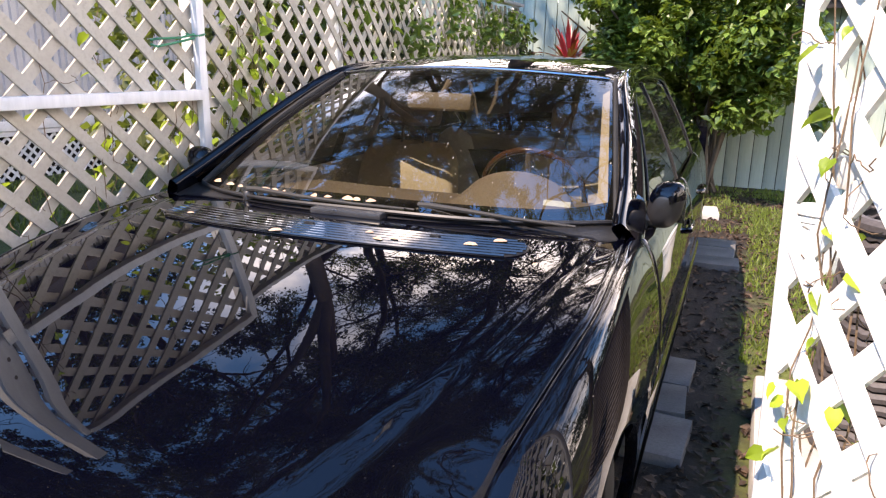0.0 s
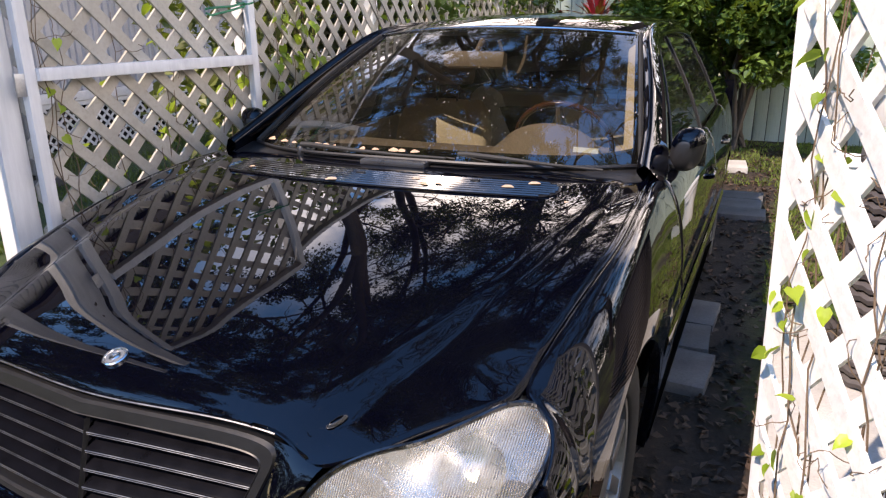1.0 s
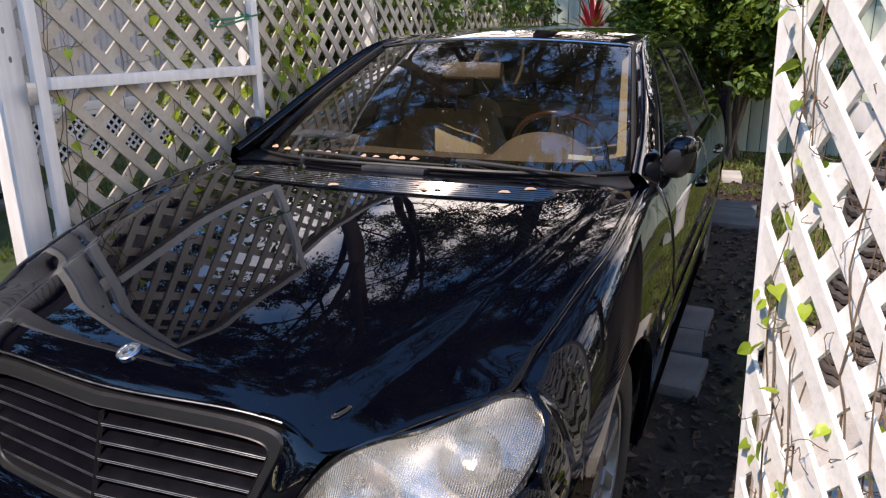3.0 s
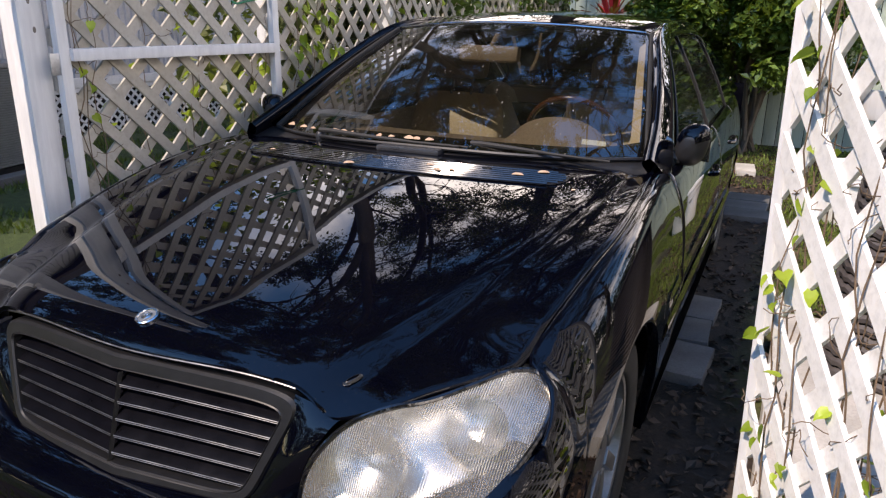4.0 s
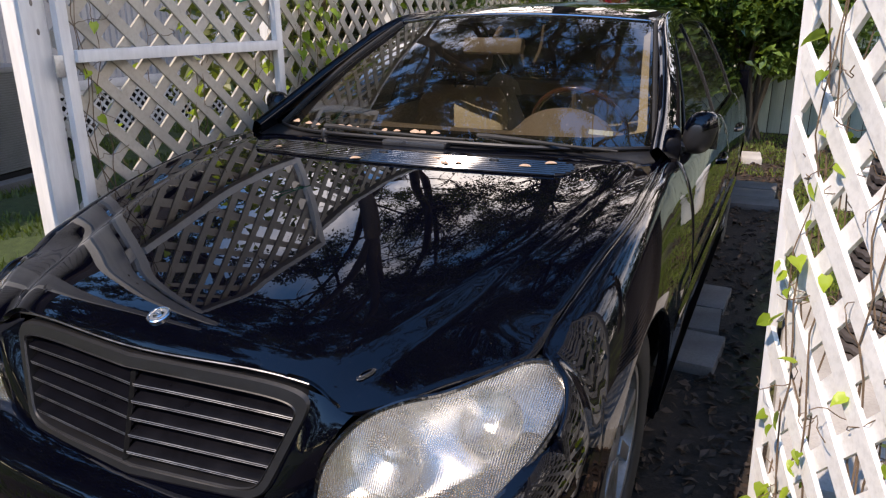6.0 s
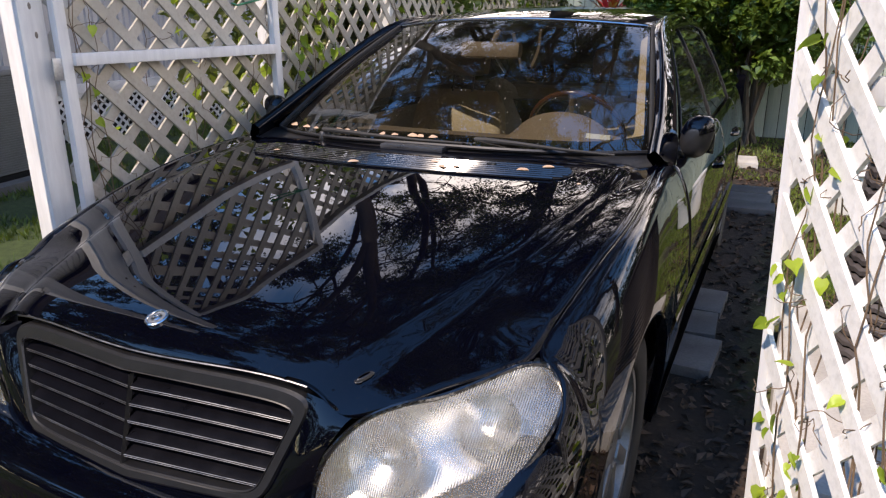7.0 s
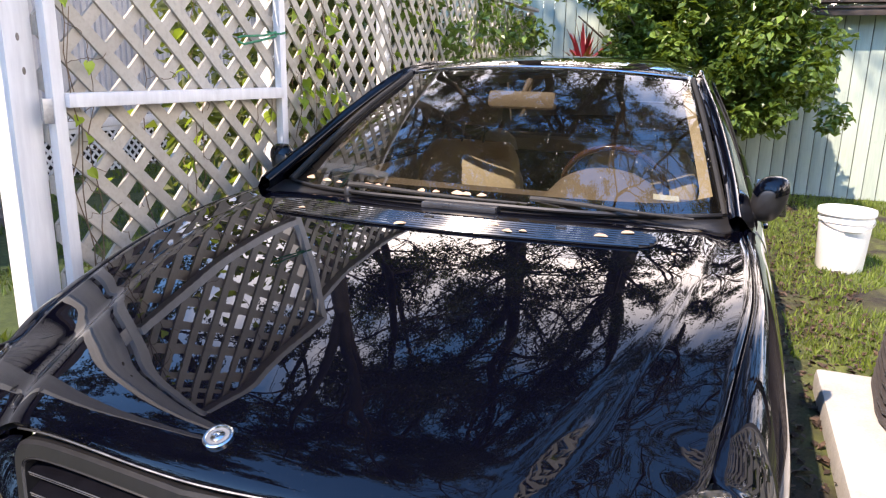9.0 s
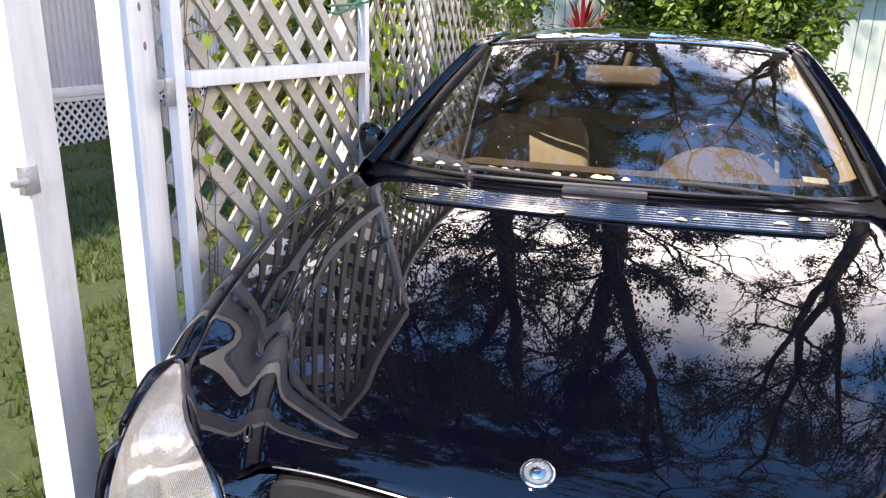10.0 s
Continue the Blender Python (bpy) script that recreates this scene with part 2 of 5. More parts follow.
def board_mat(name, c1, c2, grain=(6, 6, 0.6), rough=0.75, wear=(0.3, 0.25, 0.2)):
    """Painted boards with grain along z and worn patches."""
    m, nt, b = material(name)
    v = coords(nt, grain, "Object")
    g = noise_tex(nt, v, 9, 6, 0.65)
    col = ramp_of(nt, g, [(0.25, c1), (0.75, c2)])
    v2 = coords(nt)
    worn = ramp_of(nt, noise_tex(nt, v2, 5, 7, 0.7), [(0.60, (0, 0, 0)), (0.78, (0.6, 0.6, 0.6))])
    col = mix_col(nt, worn, col, wear)
    oi = nt.nodes.new("ShaderNodeObjectInfo")
    mr = nt.nodes.new("ShaderNodeMapRange")
    mr.inputs["To Min"].default_value, mr.inputs["To Max"].default_value = 0.9, 1.08
    hsv = nt.nodes.new("ShaderNodeHueSaturation")
    nt.links.new(oi.outputs["Random"], mr.inputs["Value"])
    nt.links.new(mr.outputs["Result"], hsv.inputs["Value"])
    nt.links.new(col, hsv.inputs["Color"])
    nt.links.new(hsv.outputs["Color"], b.inputs["Base Color"])
    b.inputs["Roughness"].default_value = rough
    bump(nt, b, g, 0.25, 0.004)
    return m


M_PAINT = car_paint()
M_BLACKPL = plain("black_trim_plastic", (0.012, 0.012, 0.013), (0.02, 0.02, 0.022), 12, 0.38, bump_s=0.05)
M_FRIT = plain("black_glass_border", (0.004, 0.004, 0.005), (0.007, 0.007, 0.008), 12, 0.08, bump_s=0.0, coat=1.0)
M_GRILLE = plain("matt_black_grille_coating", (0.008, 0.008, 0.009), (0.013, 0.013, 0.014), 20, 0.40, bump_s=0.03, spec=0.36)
# slat copy of the grille coating, darkened for shade in the recesses
M_SLAT = plain("slat_coating_darkened", (0.002, 0.002, 0.003), (0.004, 0.004, 0.006), 20, 0.30, bump_s=0.03, spec=0.07)
M_HIGHLIGHT = plain("grille_edge_highlight", (0.025, 0.025, 0.03), (0.05, 0.05, 0.055), 30, 0.3, bump_s=0.03, spec=0.5)
# near-black: shade inside gaps and recesses as colour; also plain dark parts
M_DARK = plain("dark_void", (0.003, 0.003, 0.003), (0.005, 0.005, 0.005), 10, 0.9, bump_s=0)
M_CHROME = plain("chrome", (0.55, 0.55, 0.55), (0.65, 0.65, 0.65), 30, 0.16, metal=1.0, bump_s=0.0)
M_BADGE = plain("dark_grey_enamel", (0.10, 0.11, 0.12), (0.16, 0.17, 0.18), 30, 0.25, bump_s=0)
# bright grey for tubes that stand in for highlights on edges
M_HIGHLIGHT = plain("bright_edge_highlight", (0.07, 0.07, 0.075), (0.22, 0.22, 0.22), 18, 0.36, metal=0.9, bump_s=0.05)
M_SILVER = plain("lamp_reflector_silver", (0.40, 0.40, 0.39), (0.58, 0.57, 0.55), 14, 0.27, metal=1.0, bump_s=0.0)
M_GLASS = pane("windscreen_glass", (0.36, 0.375, 0.355), 2.45, 0.006)
M_TINT = pane("tinted_side_glass", (0.27, 0.29, 0.28), 1.6, 0.02)
M_REAR = pane("dark_rear_glass", (0.05, 0.055, 0.05), 1.6, 0.02)
M_LENS = lamp_glass()
M_COWLGREY = plain("grey_cowl_plastic", (0.025, 0.025, 0.028), (0.045, 0.045, 0.048), 12, 0.3, bump_s=0.05)
M_RUBBER = plain("black_rubber", (0.012, 0.012, 0.012), (0.022, 0.021, 0.02), 14, 0.7)
M_ALLOY = plain("alloy_silver", (0.20, 0.20, 0.20), (0.30, 0.30, 0.30), 10, 0.4, metal=0.8)
M_CREAM = plain("cream_leather", (0.52, 0.43, 0.29), (0.62, 0.53, 0.385), 6, 0.5, fine=180)
M_TAN = plain("tan_dashboard_plastic", (0.19, 0.148, 0.108), (0.245, 0.195, 0.148), 6, 0.55, fine=240)
# pale grey raised so that sun on the rear seat is in the colour
M_PALEGREY = plain("pale_grey_brightened", (0.78, 0.75, 0.70), (0.84, 0.81, 0.76), 8, 0.7)
M_WOOD = plain("burl_wood_rim", (0.05, 0.018, 0.009), (0.11, 0.042, 0.018), 14, 0.2, coat=0.6, bump_s=0)
# lattice white kept brighter for the leaf in full sun
M_WHITE = plain("sunlit_white_lattice", (0.68, 0.67, 0.63), (0.84, 0.83, 0.80), 4, 0.6, fine=60, bump_s=0.2, kind="Object", random_amount=0.06)
# cream lattice, darkened so that shade on gate and fence is in the colour
M_CREAMW = plain("shaded_cream_lattice", (0.37, 0.338, 0.285), (0.48, 0.452, 0.395), 3.5, 0.55, fine=60, bump_s=0.15, random_amount=0.06)
M_POST = board_mat("white_painted_timber", (0.54, 0.54, 0.54), (0.71, 0.71, 0.70), (4, 4, 0.5), 0.6, (0.42, 0.41, 0.40))
M_GREEN = board_mat("sage_green_boards", (0.34, 0.42, 0.36), (0.44, 0.52, 0.45), (8, 8, 0.5), 0.8, (0.20, 0.27, 0.22))
M_GROUND = ground_mat()
M_CONC = plain("weathered_concrete", (0.075, 0.072, 0.07), (0.15, 0.145, 0.14), 5, 0.9, bump_s=0.6, random_amount=0.12)
M_KERB = plain("pale_concrete_slab", (0.36, 0.345, 0.32), (0.52, 0.50, 0.47), 5, 0.9, bump_s=0.5)
M_BARK = plain("oak_bark", (0.05, 0.038, 0.028), (0.14, 0.11, 0.085), 3, 0.95, bump_s=1.0, fine=28, stretch=(1, 1, 0.3))
M_KNOT = plain("grey_brown_knot", (0.12, 0.10, 0.085), (0.28, 0.25, 0.22), 60, 0.9, bump_s=0.8)
M_VINE = plain("vine_stem", (0.10, 0.065, 0.04), (0.20, 0.135, 0.085), 20, 0.8, bump_s=0.4)
# darker than real foliage: shaded undersides of the crowns put into the colour
M_OAK = leafy("shade_dark_oak_leaf", (0.008, 0.014, 0.005), (0.026, 0.038, 0.012), 0.55, 0.12)
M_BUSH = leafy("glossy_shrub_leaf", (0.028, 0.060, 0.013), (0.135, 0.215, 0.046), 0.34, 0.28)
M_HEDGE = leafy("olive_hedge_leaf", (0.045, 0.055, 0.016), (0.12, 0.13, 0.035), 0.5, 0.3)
M_VINELEAF = leafy("vine_leaf", (0.16, 0.25, 0.02), (0.34, 0.44, 0.05), 0.4, 0.45)
M_DRYLEAF = leafy("dry_leaf", (0.016, 0.009, 0.006), (0.085, 0.050, 0.031), 0.75, 0.0)
M_FALLEN = leafy("pale_fallen_leaf", (0.34, 0.19, 0.11), (0.60, 0.42, 0.29), 0.6, 0.03)
M_RED = leafy("crimson_cordyline_leaf", (0.10, 0.010, 0.016), (0.34, 0.025, 0.045), 0.35, 0.1)
M_GRASS = leafy("grass_blade", (0.045, 0.080, 0.014), (0.16, 0.21, 0.042), 0.6, 0.3)
# grass blade copy for the left lawn, darkened to carry its shade
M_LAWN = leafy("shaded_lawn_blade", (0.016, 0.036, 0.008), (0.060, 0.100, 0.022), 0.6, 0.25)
M_SIDING = plain("grey_metal_siding", (0.34, 0.35, 0.38), (0.44, 0.45, 0.48), 2, 0.5, bump_s=0.1)
M_TRIMG = plain("pale_grey_trim", (0.55, 0.56, 0.58), (0.66, 0.67, 0.69), 4, 0.6)
M_ACGREY = plain("beige_grey_metal_case", (0.22, 0.22, 0.22), (0.28, 0.28, 0.28), 5, 0.5)
M_COIL = plain("grey_condenser_coil", (0.19, 0.195, 0.185), (0.25, 0.255, 0.245), 5, 0.6)
M_STRING = plain("green_cord", (0.01, 0.16, 0.08), (0.02, 0.24, 0.12), 40, 0.6)
M_BUCKET = plain("white_bucket_plastic", (0.78, 0.78, 0.76), (0.84, 0.84, 0.82), 5, 0.35, bump_s=0.05)
M_SHINGLE = plain("dark_brown_shingle", (0.045, 0.035, 0.032), (0.09, 0.07, 0.062), 9, 0.95, bump_s=0.8)
M_WICKER = plain("dark_woven_plastic", (0.045, 0.038, 0.038), (0.085, 0.075, 0.074), 9, 0.6)
M_PAPER = plain("pale_paper", (0.62, 0.63, 0.55), (0.70, 0.71, 0.64), 20, 0.7, bump_s=0)
M_STEEL = plain("galvanised_hinge", (0.4, 0.4, 0.4), (0.55, 0.55, 0.55), 30, 0.4, metal=0.8)

# ---------------------------------------------------------------- mesh helpers


class MB:
    """Collects vertices and faces of one mesh."""

    def __init__(self):
        self.v, self.f = [], []

    def add(self, verts, faces):
        o = len(self.v)
        self.v.extend([tuple(p) for p in verts])
        self.f.extend([tuple(i + o for i in f) for f in faces])
        return self

    def grid(self, fn, nu, nv, closed_u=False, flip=False):
        vs = [fn(i / nu, j / nv) for j in range(nv + 1) for i in range(nu + (0 if closed_u else 1))]
        w = nu if closed_u else nu + 1
        fs = []
        for j in range(nv):
            for i in range(nu):
                a, b = j * w + i, j * w + (i + 1) % w
                q = (a, b, b + w, a + w)
                fs.append(q[::-1] if flip else q)
        return self.add(vs, fs)

    def box(self, lo, hi, bevel=0.0, m=None):
        bm = bmesh.new()
        c = [(a + b) / 2 for a, b in zip(lo, hi)]
        bmesh.ops.create_cube(bm, size=1.0, matrix=Matrix.Translation(c) @ Matrix.Diagonal((hi[0] - lo[0], hi[1] - lo[1], hi[2] - lo[2], 1)))
        if bevel:
            bmesh.ops.bevel(bm, geom=bm.edges[:], offset=bevel, segments=2, affect="EDGES", profile=0.6)
        if m:
            bm.transform(m)
        bm.verts.index_update()
        self.add([v.co[:] for v in bm.verts], [[v.index for v in f.verts] for f in bm.faces])
        bm.free()
        return self

    def tube(self, pts, radii, sides=8, cap=True):
        pts = [Vector(p) for p in pts]
        if not hasattr(radii, "__len__"):
            radii = [radii] * len(pts)
        radii = [float(r) for r in radii]
        rings, up = [], Vector((0.3, 0.2, 1)).normalized()
        for i, p in enumerate(pts):
            d = (pts[min(i + 1, len(pts) - 1)] - pts[max(i - 1, 0)]).normalized()
            a = d.cross(up)
            if a.length < 1e-3:
                a = d.cross(Vector((1, 0, 0)))
            a.normalize()
            b = a.cross(d)
            rings.append([p + radii[i] * (math.cos(6.28319 * k / sides) * a + math.sin(6.28319 * k / sides) * b) for k in range(sides)])
        vs = [q for r in rings for q in r]
        fs = [(j * sides + k, j * sides + (k + 1) % sides, (j + 1) * sides + (k + 1) % sides, (j + 1) * sides + k) for j in range(len(pts) - 1) for k in range(sides)]
        if cap:
            fs.append(tuple(range(sides))[::-1])
            fs.append(tuple((len(pts) - 1) * sides + k for k in range(sides)))
        return self.add(vs, fs)

    def lathe(self, profile, seg=32, m=None):
        """profile: (r, z) from bottom to top."""
        vs, fs, n = [], [], len(profile)
        for k in range(seg):
            a = 6.28319 * k / seg
            vs += [(r * math.cos(a), r * math.sin(a), z) for r, z in profile]
        for k in range(seg):
            for i in range(n - 1):
                a, b = k * n + i, ((k + 1) % seg) * n + i
                fs.append((a, b, b + 1, a + 1))
        if m:
            vs = [m @ Vector(p) for p in vs]
        return self.add(vs, fs)

    def mesh(self, name, mat, smooth=35):
        me = bpy.data.meshes.new(name)
        me.from_pydata([tuple(p) for p in self.v], [], self.f)
        me.materials.append(mat)
        if smooth:
            me.polygons.foreach_set("use_smooth", [True] * len(me.polygons))
            me.update()
            me.set_sharp_from_angle(angle=radians(smooth))
        me.update()
        return me


def part(name, mb, mat, parent, label="", smooth=35, thick=0.0, category=""):
    """One mesh object under a thing or a part."""
    ob = new(name, mb.mesh(name, mat, smooth) if isinstance(mb, MB) else mb)
    if parent:
        ob.parent = parent
    if label:
        ob["label"] = label
    if thick:
        s = ob.modifiers.new("thickness", "SOLIDIFY")
        s.thickness, s.offset = thick, -1.0
    return ob


def thing(name, label, category, group="", kind="", m=None):
    e = new(name)
    e.empty_display_size = 0.1
    if m is not None:
        e.matrix_world = m
    return tagged(e, label, category, group, kind)


def solo(name, mb, mat, label, category, group="", kind="", smooth=35):
    ob = new(name, mb.mesh(name, mat, smooth))
    return tagged(ob, label, category, group, kind)


def curve(*pts):
    """Smooth curve through (t, value) pairs; values may be tuples."""
    ts = [p[0] for p in pts]
    vs = np.array([np.atleast_1d(p[1]) for p in pts], float)
    n = len(ts)
    sl = np.zeros_like(vs)
    for i in range(n):
        a, b = max(i - 1, 0), min(i + 1, n - 1)
        sl[i] = (vs[b] - vs[a]) / (ts[b] - ts[a])

    def f(t):
        t = min(max(t, ts[0]), ts[-1])
        i = 0
        while i < n - 2 and t > ts[i + 1]:
            i += 1
        h = ts[i + 1] - ts[i]
        s = (t - ts[i]) / h
        r = (2 * s**3 - 3 * s**2 + 1) * vs[i] + (s**3 - 2 * s**2 + s) * h * sl[i] + (3 * s**2 - 2 * s**3) * vs[i + 1] + (s**3 - s**2) * h * sl[i + 1]
        return float(r[0]) if len(r) == 1 else r
    return f


def leaves(mb, rng, centres, spread, count, size, up=0.3, shape="rhomb"):
    """Scatter many small folded leaves round the centres (numpy arrays)."""
    centres = np.asarray(centres, float)
    idx = rng.integers(0, len(centres), count)
    spread = np.broadcast_to(np.asarray(spread, float), (len(centres),))
    d = rng.normal(size=(count, 3))
    d /= np.linalg.norm(d, axis=1)[:, None]
    pos = centres[idx] + d * (spread[idx] * rng.random(count) ** 0.5)[:, None]
    nrm = rng.normal(size=(count, 3)) * 0.7 + d * 0.6 + np.array([0, 0, up])
    nrm /= np.linalg.norm(nrm, axis=1)[:, None]
    t = np.cross(nrm, rng.normal(size=(count, 3)))
    t /= np.linalg.norm(t, axis=1)[:, None]
    s = np.cross(nrm, t)
    L = size * (0.6 + 0.8 * rng.random(count))[:, None]
    W = L * 0.30
    vs = np.stack([pos - t * L * 0.5, pos + s * W + nrm * W * 0.35, pos + t * L * 0.5 - nrm * L * 0.1, pos - s * W + nrm * W * 0.35], 1).reshape(-1, 3)
    o = len(mb.v)
    mb.v.extend(map(tuple, vs.tolist()))
    a = o + 4 * np.arange(count)
    mb.f.extend(map(tuple, np.stack([a, a + 1, a + 2, a, a + 2, a + 3], 1).reshape(-1, 3).tolist()))
    return mb


def heart_leaf(mb, base, along, normal, L):
    """A vine leaf with a midrib fold, a heart-shaped base and a drawn-out tip."""
    L = float(L)
    along, normal = Vector(along).normalized(), Vector(normal).normalized()
    s = along.cross(normal).normalized()
    normal = s.cross(along)
    b = Vector(base)
    mid = [b, b + along * L * 0.35 - normal * L * 0.03, b + along * L * 0.7 - normal * L * 0.06, b + along * L - normal * L * 0.16]
    rim = ((-0.10, 0.22), (0.18, 0.40), (0.50, 0.31), (0.78, 0.13))
    vs = list(mid)
    for sg in (1, -1):
        vs += [b + along * L * u + s * sg * w * L + normal * w * L * 0.35 for u, w in rim]
    fs = []
    for o, fl in ((4, False), (8, True)):
        q = [(0, o, o + 1), (0, o + 1, 1), (1, o + 1, o + 2), (1, o + 2, 2), (2, o + 2, o + 3), (2, o + 3, 3)]
        fs += [x[::-1] if fl else x for x in q]
    mb.add(vs, fs)

# ---------------------------------------------------------------- setting: ground, wall, house


def ground():
    mb = MB()
    xs = sorted(set([-400, -120, -50, -25, -14] + [round(-10 + 0.4 * i, 2) for i in range(51)] + [14, 25, 50, 120, 400]))
    ys = sorted(set([-400, -120, -50, -25, -12] + [round(-6 + 0.4 * i, 2) for i in range(44)] + [14, 25, 50, 120, 400]))

    def h(x, y):
        if abs(x) > 9 or y < -5 or y > 11:
            return 0.0
        return 0.012 * noise.noise(Vector((x * 0.9, y * 0.9, 0)))
    w = len(xs)
    mb.add([(x, y, h(x, y)) for y in ys for x in xs], [(j * w + i, j * w + i + 1, (j + 1) * w + i + 1, (j + 1) * w + i) for j in range(len(ys) - 1) for i in range(w - 1)])
    return solo("ground", mb, M_GROUND, "leaf-strewn brown soil merging into green lawn", "ground", kind="structure", smooth=60)


ground()

PITCH, SLAT = 0.1465, 0.038


def clip_poly(poly, axis, lim, keep_less):
    out = []
    for i, p in enumerate(poly):
        q = poly[(i + 1) % len(poly)]
        a, b = (lim - p[axis], lim - q[axis]) if keep_less else (p[axis] - lim, q[axis] - lim)
        if a >= 0:
            out.append(p)
        if (a >= 0) != (b >= 0):
            t = a / (a - b)
            out.append((p[0] + t * (q[0] - p[0]), p[1] + t * (q[1] - p[1])))
    return out


def lattice(parent, a, u, width, z0, z1, mat, d0=0.0, thick=0.008, pitch=PITCH, slat=SLAT, phase=0.0, rng=random, s0=0.0):
    """Crossed diagonal slats in the upright plane through a along u, one part each."""
    a, u = Vector(a), Vector(u).normalized()
    n = Vector((u.y, -u.x, 0))
    half = slat / math.sqrt(2)
    for layer, sg in ((0, 1), (1, -1)):
        k0 = int(math.floor((s0 - (z1 - z0)) / pitch)) - 1
        k1 = int(math.ceil((width + (z1 - z0)) / pitch)) + 1
        for k in range(k0, k1):
            s = k * pitch + phase + rng.uniform(-0.003, 0.003)
            zz = z1 - z0
            if sg > 0:
                poly = [(s - half, -0.05), (s + half, -0.05), (s + half + zz + 0.1, zz + 0.05), (s - half + zz + 0.1, zz + 0.05)]
            else:
                poly = [(s - half, zz + 0.05), (s - half + zz + 0.1, -0.05), (s + half + zz + 0.1, -0.05), (s + half, zz + 0.05)]
            for ax, lim, less in ((0, s0, False), (0, width, True), (1, 0, False), (1, zz, True)):
                if poly:
                    poly = clip_poly(poly, ax, lim, less)
            if len(poly) < 3:
                continue
            area = abs(sum(p[0] * q[1] - q[0] * p[1] for p, q in zip(poly, poly[1:] + poly[:1]))) / 2
            if area < 2e-4:
                continue
            if sum(p[0] * q[1] - q[0] * p[1] for p, q in zip(poly, poly[1:] + poly[:1])) < 0:
                poly = poly[::-1]
            e0 = d0 + layer * thick + rng.uniform(-0.0012, 0.0012)
            m = len(poly)
            vs = [a + u * p[0] + n * (e0 + dd) + Vector((0, 0, z0 + p[1])) for dd in (0, thick - 0.0006) for p in poly]
            fs = [tuple(range(m, 2 * m)), tuple(range(m))[::-1]] + [(i, (i + 1) % m, m + (i + 1) % m, m + i) for i in range(m)]
            part("lattice_slat", MB().add(vs, fs), mat, parent, smooth=0)


def bar(parent, name, p, q, w, t, mat, label="", bevel=0.003):
    """A bevelled bar from p to q; w across (up or sideways), t deep."""
    p, q = Vector(p), Vector(q)
    d = q - p
    L = d.length
    z = d.normalized()
    x = Vector((z.y, -z.x, 0)) if abs(z.z) < 0.9 else Vector((1, 0, 0))
    x.normalize()
    y = z.cross(x)
    m = Matrix((x, y, z)).transposed().to_4x4()
    m.translation = p
    return part(name, MB().box((-t / 2, -w / 2, 0), (t / 2, w / 2, L), bevel, m), mat, parent, label)


def square_post(name, x0, x1, y0, y1, top, label, parent=None):
    mb = MB().box((x0, y0, -0.2), (x1, y1, top), 0.005)
    if parent:
        return part("post", mb, M_POST, parent, label)
    return solo(name, mb, M_POST, label, "post", "gate posts")


# gate leaf beside the car
GA, GB = Vector((-1.078, 0.85, 0)), Vector((-0.989, 1.87, 0))
gu = (GB - GA).normalized()
gn = Vector((gu.y, -gu.x, 0))
gate = thing("lattice_gate", "open cream lattice gate leaf hinged on a white post", "gate", "lattice gate leaves", m=pose(0, 0, 0))
GW = (GB - GA).length
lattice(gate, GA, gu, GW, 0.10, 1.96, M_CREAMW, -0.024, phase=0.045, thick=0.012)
for s in (0.02, GW - 0.02):
    c = GA + gu * s + gn * 0.016
    bar(gate, "stile", c + Vector((0, 0, 0.08)), c + Vector((0, 0, 1.98)), 0.040, 0.030, M_POST, "white painted stile")
for z in (0.11, 1.268, 1.95):
    c0, c1 = GA + gu * 0.041 + gn * 0.024, GA + gu * (GW - 0.041) + gn * 0.024
    bar(gate, "rail", c0 + Vector((0, 0, z)), c1 + Vector((0, 0, z)), 0.040, 0.046, M_POST, "white painted rail")
for z in (0.35, 1.24):
    part("hinge", MB().box((-0.004, -0.02, -0.035), (0.004, 0.02, 0.035), 0.002, Matrix.Translation(GA + gn * 0.026 + Vector((0, -0.012, z)))), M_STEEL, gate, "painted-over steel hinge")

gatepost = square_post("gate_post", -1.183, -1.094, 0.757, 0.846, 2.3, "white painted timber gate post with knots showing")
square_post("gate_post", -1.212, -1.120, 0.450, 0.541, 2.3, "white painted timber post beside the gate")
plate = MB().box((-0.16, -0.10, 0), (0.06, 0.12, 0.05), 0.006, pose(-1.165, 0.47, 0.0))
solo("post_footing", plate, M_KERB, "pale concrete footing block round a post", "concrete block")
latch = thing("gate_latch", "white metal latch plate screwed to a post", "latch")
part("plate", MB().box((-1.128, 0.43, 1.055), (-1.112, 0.47, 1.115), 0.002), M_STEEL, latch)
part("bolt", MB().tube([(-1.108, 0.435, 1.085), (-1.108, 0.40, 1.085)], 0.008, 8), M_STEEL, latch)
# knots in the gate post
for z, y in ((1.348, 0.808), (1.437, 0.80)):
    kn = MB()
    kn.lathe([(0.008, 0.0), (0.006, 0.0012), (0.003, 0.0016), (0.0, 0.0016)], 12, pose(-1.0945, y, z, 0, 90, 0) @ Matrix.Diagonal((1.5, 0.8, 1, 1)))
    part("knot", kn, M_KNOT, gatepost)

# lattice fence running on behind the gate
fence = thing("lattice_fence", "white lattice fence with timber posts and vines", "fence", kind="structure", m=pose(0, 0, 0))
FA, FB = Vector((-1.085, 1.93, 0)), Vector((-1.31, 7.0, 0))
fu = (FB - FA).normalized()
fn_ = Vector((fu.y, -fu.x, 0))
FL = (FB - FA).length
for y in (1.97, 3.16, 5.55, 6.92):
    s = (y - FA.y) / fu.y
    c = FA + fu * s - fn_ * 0.03
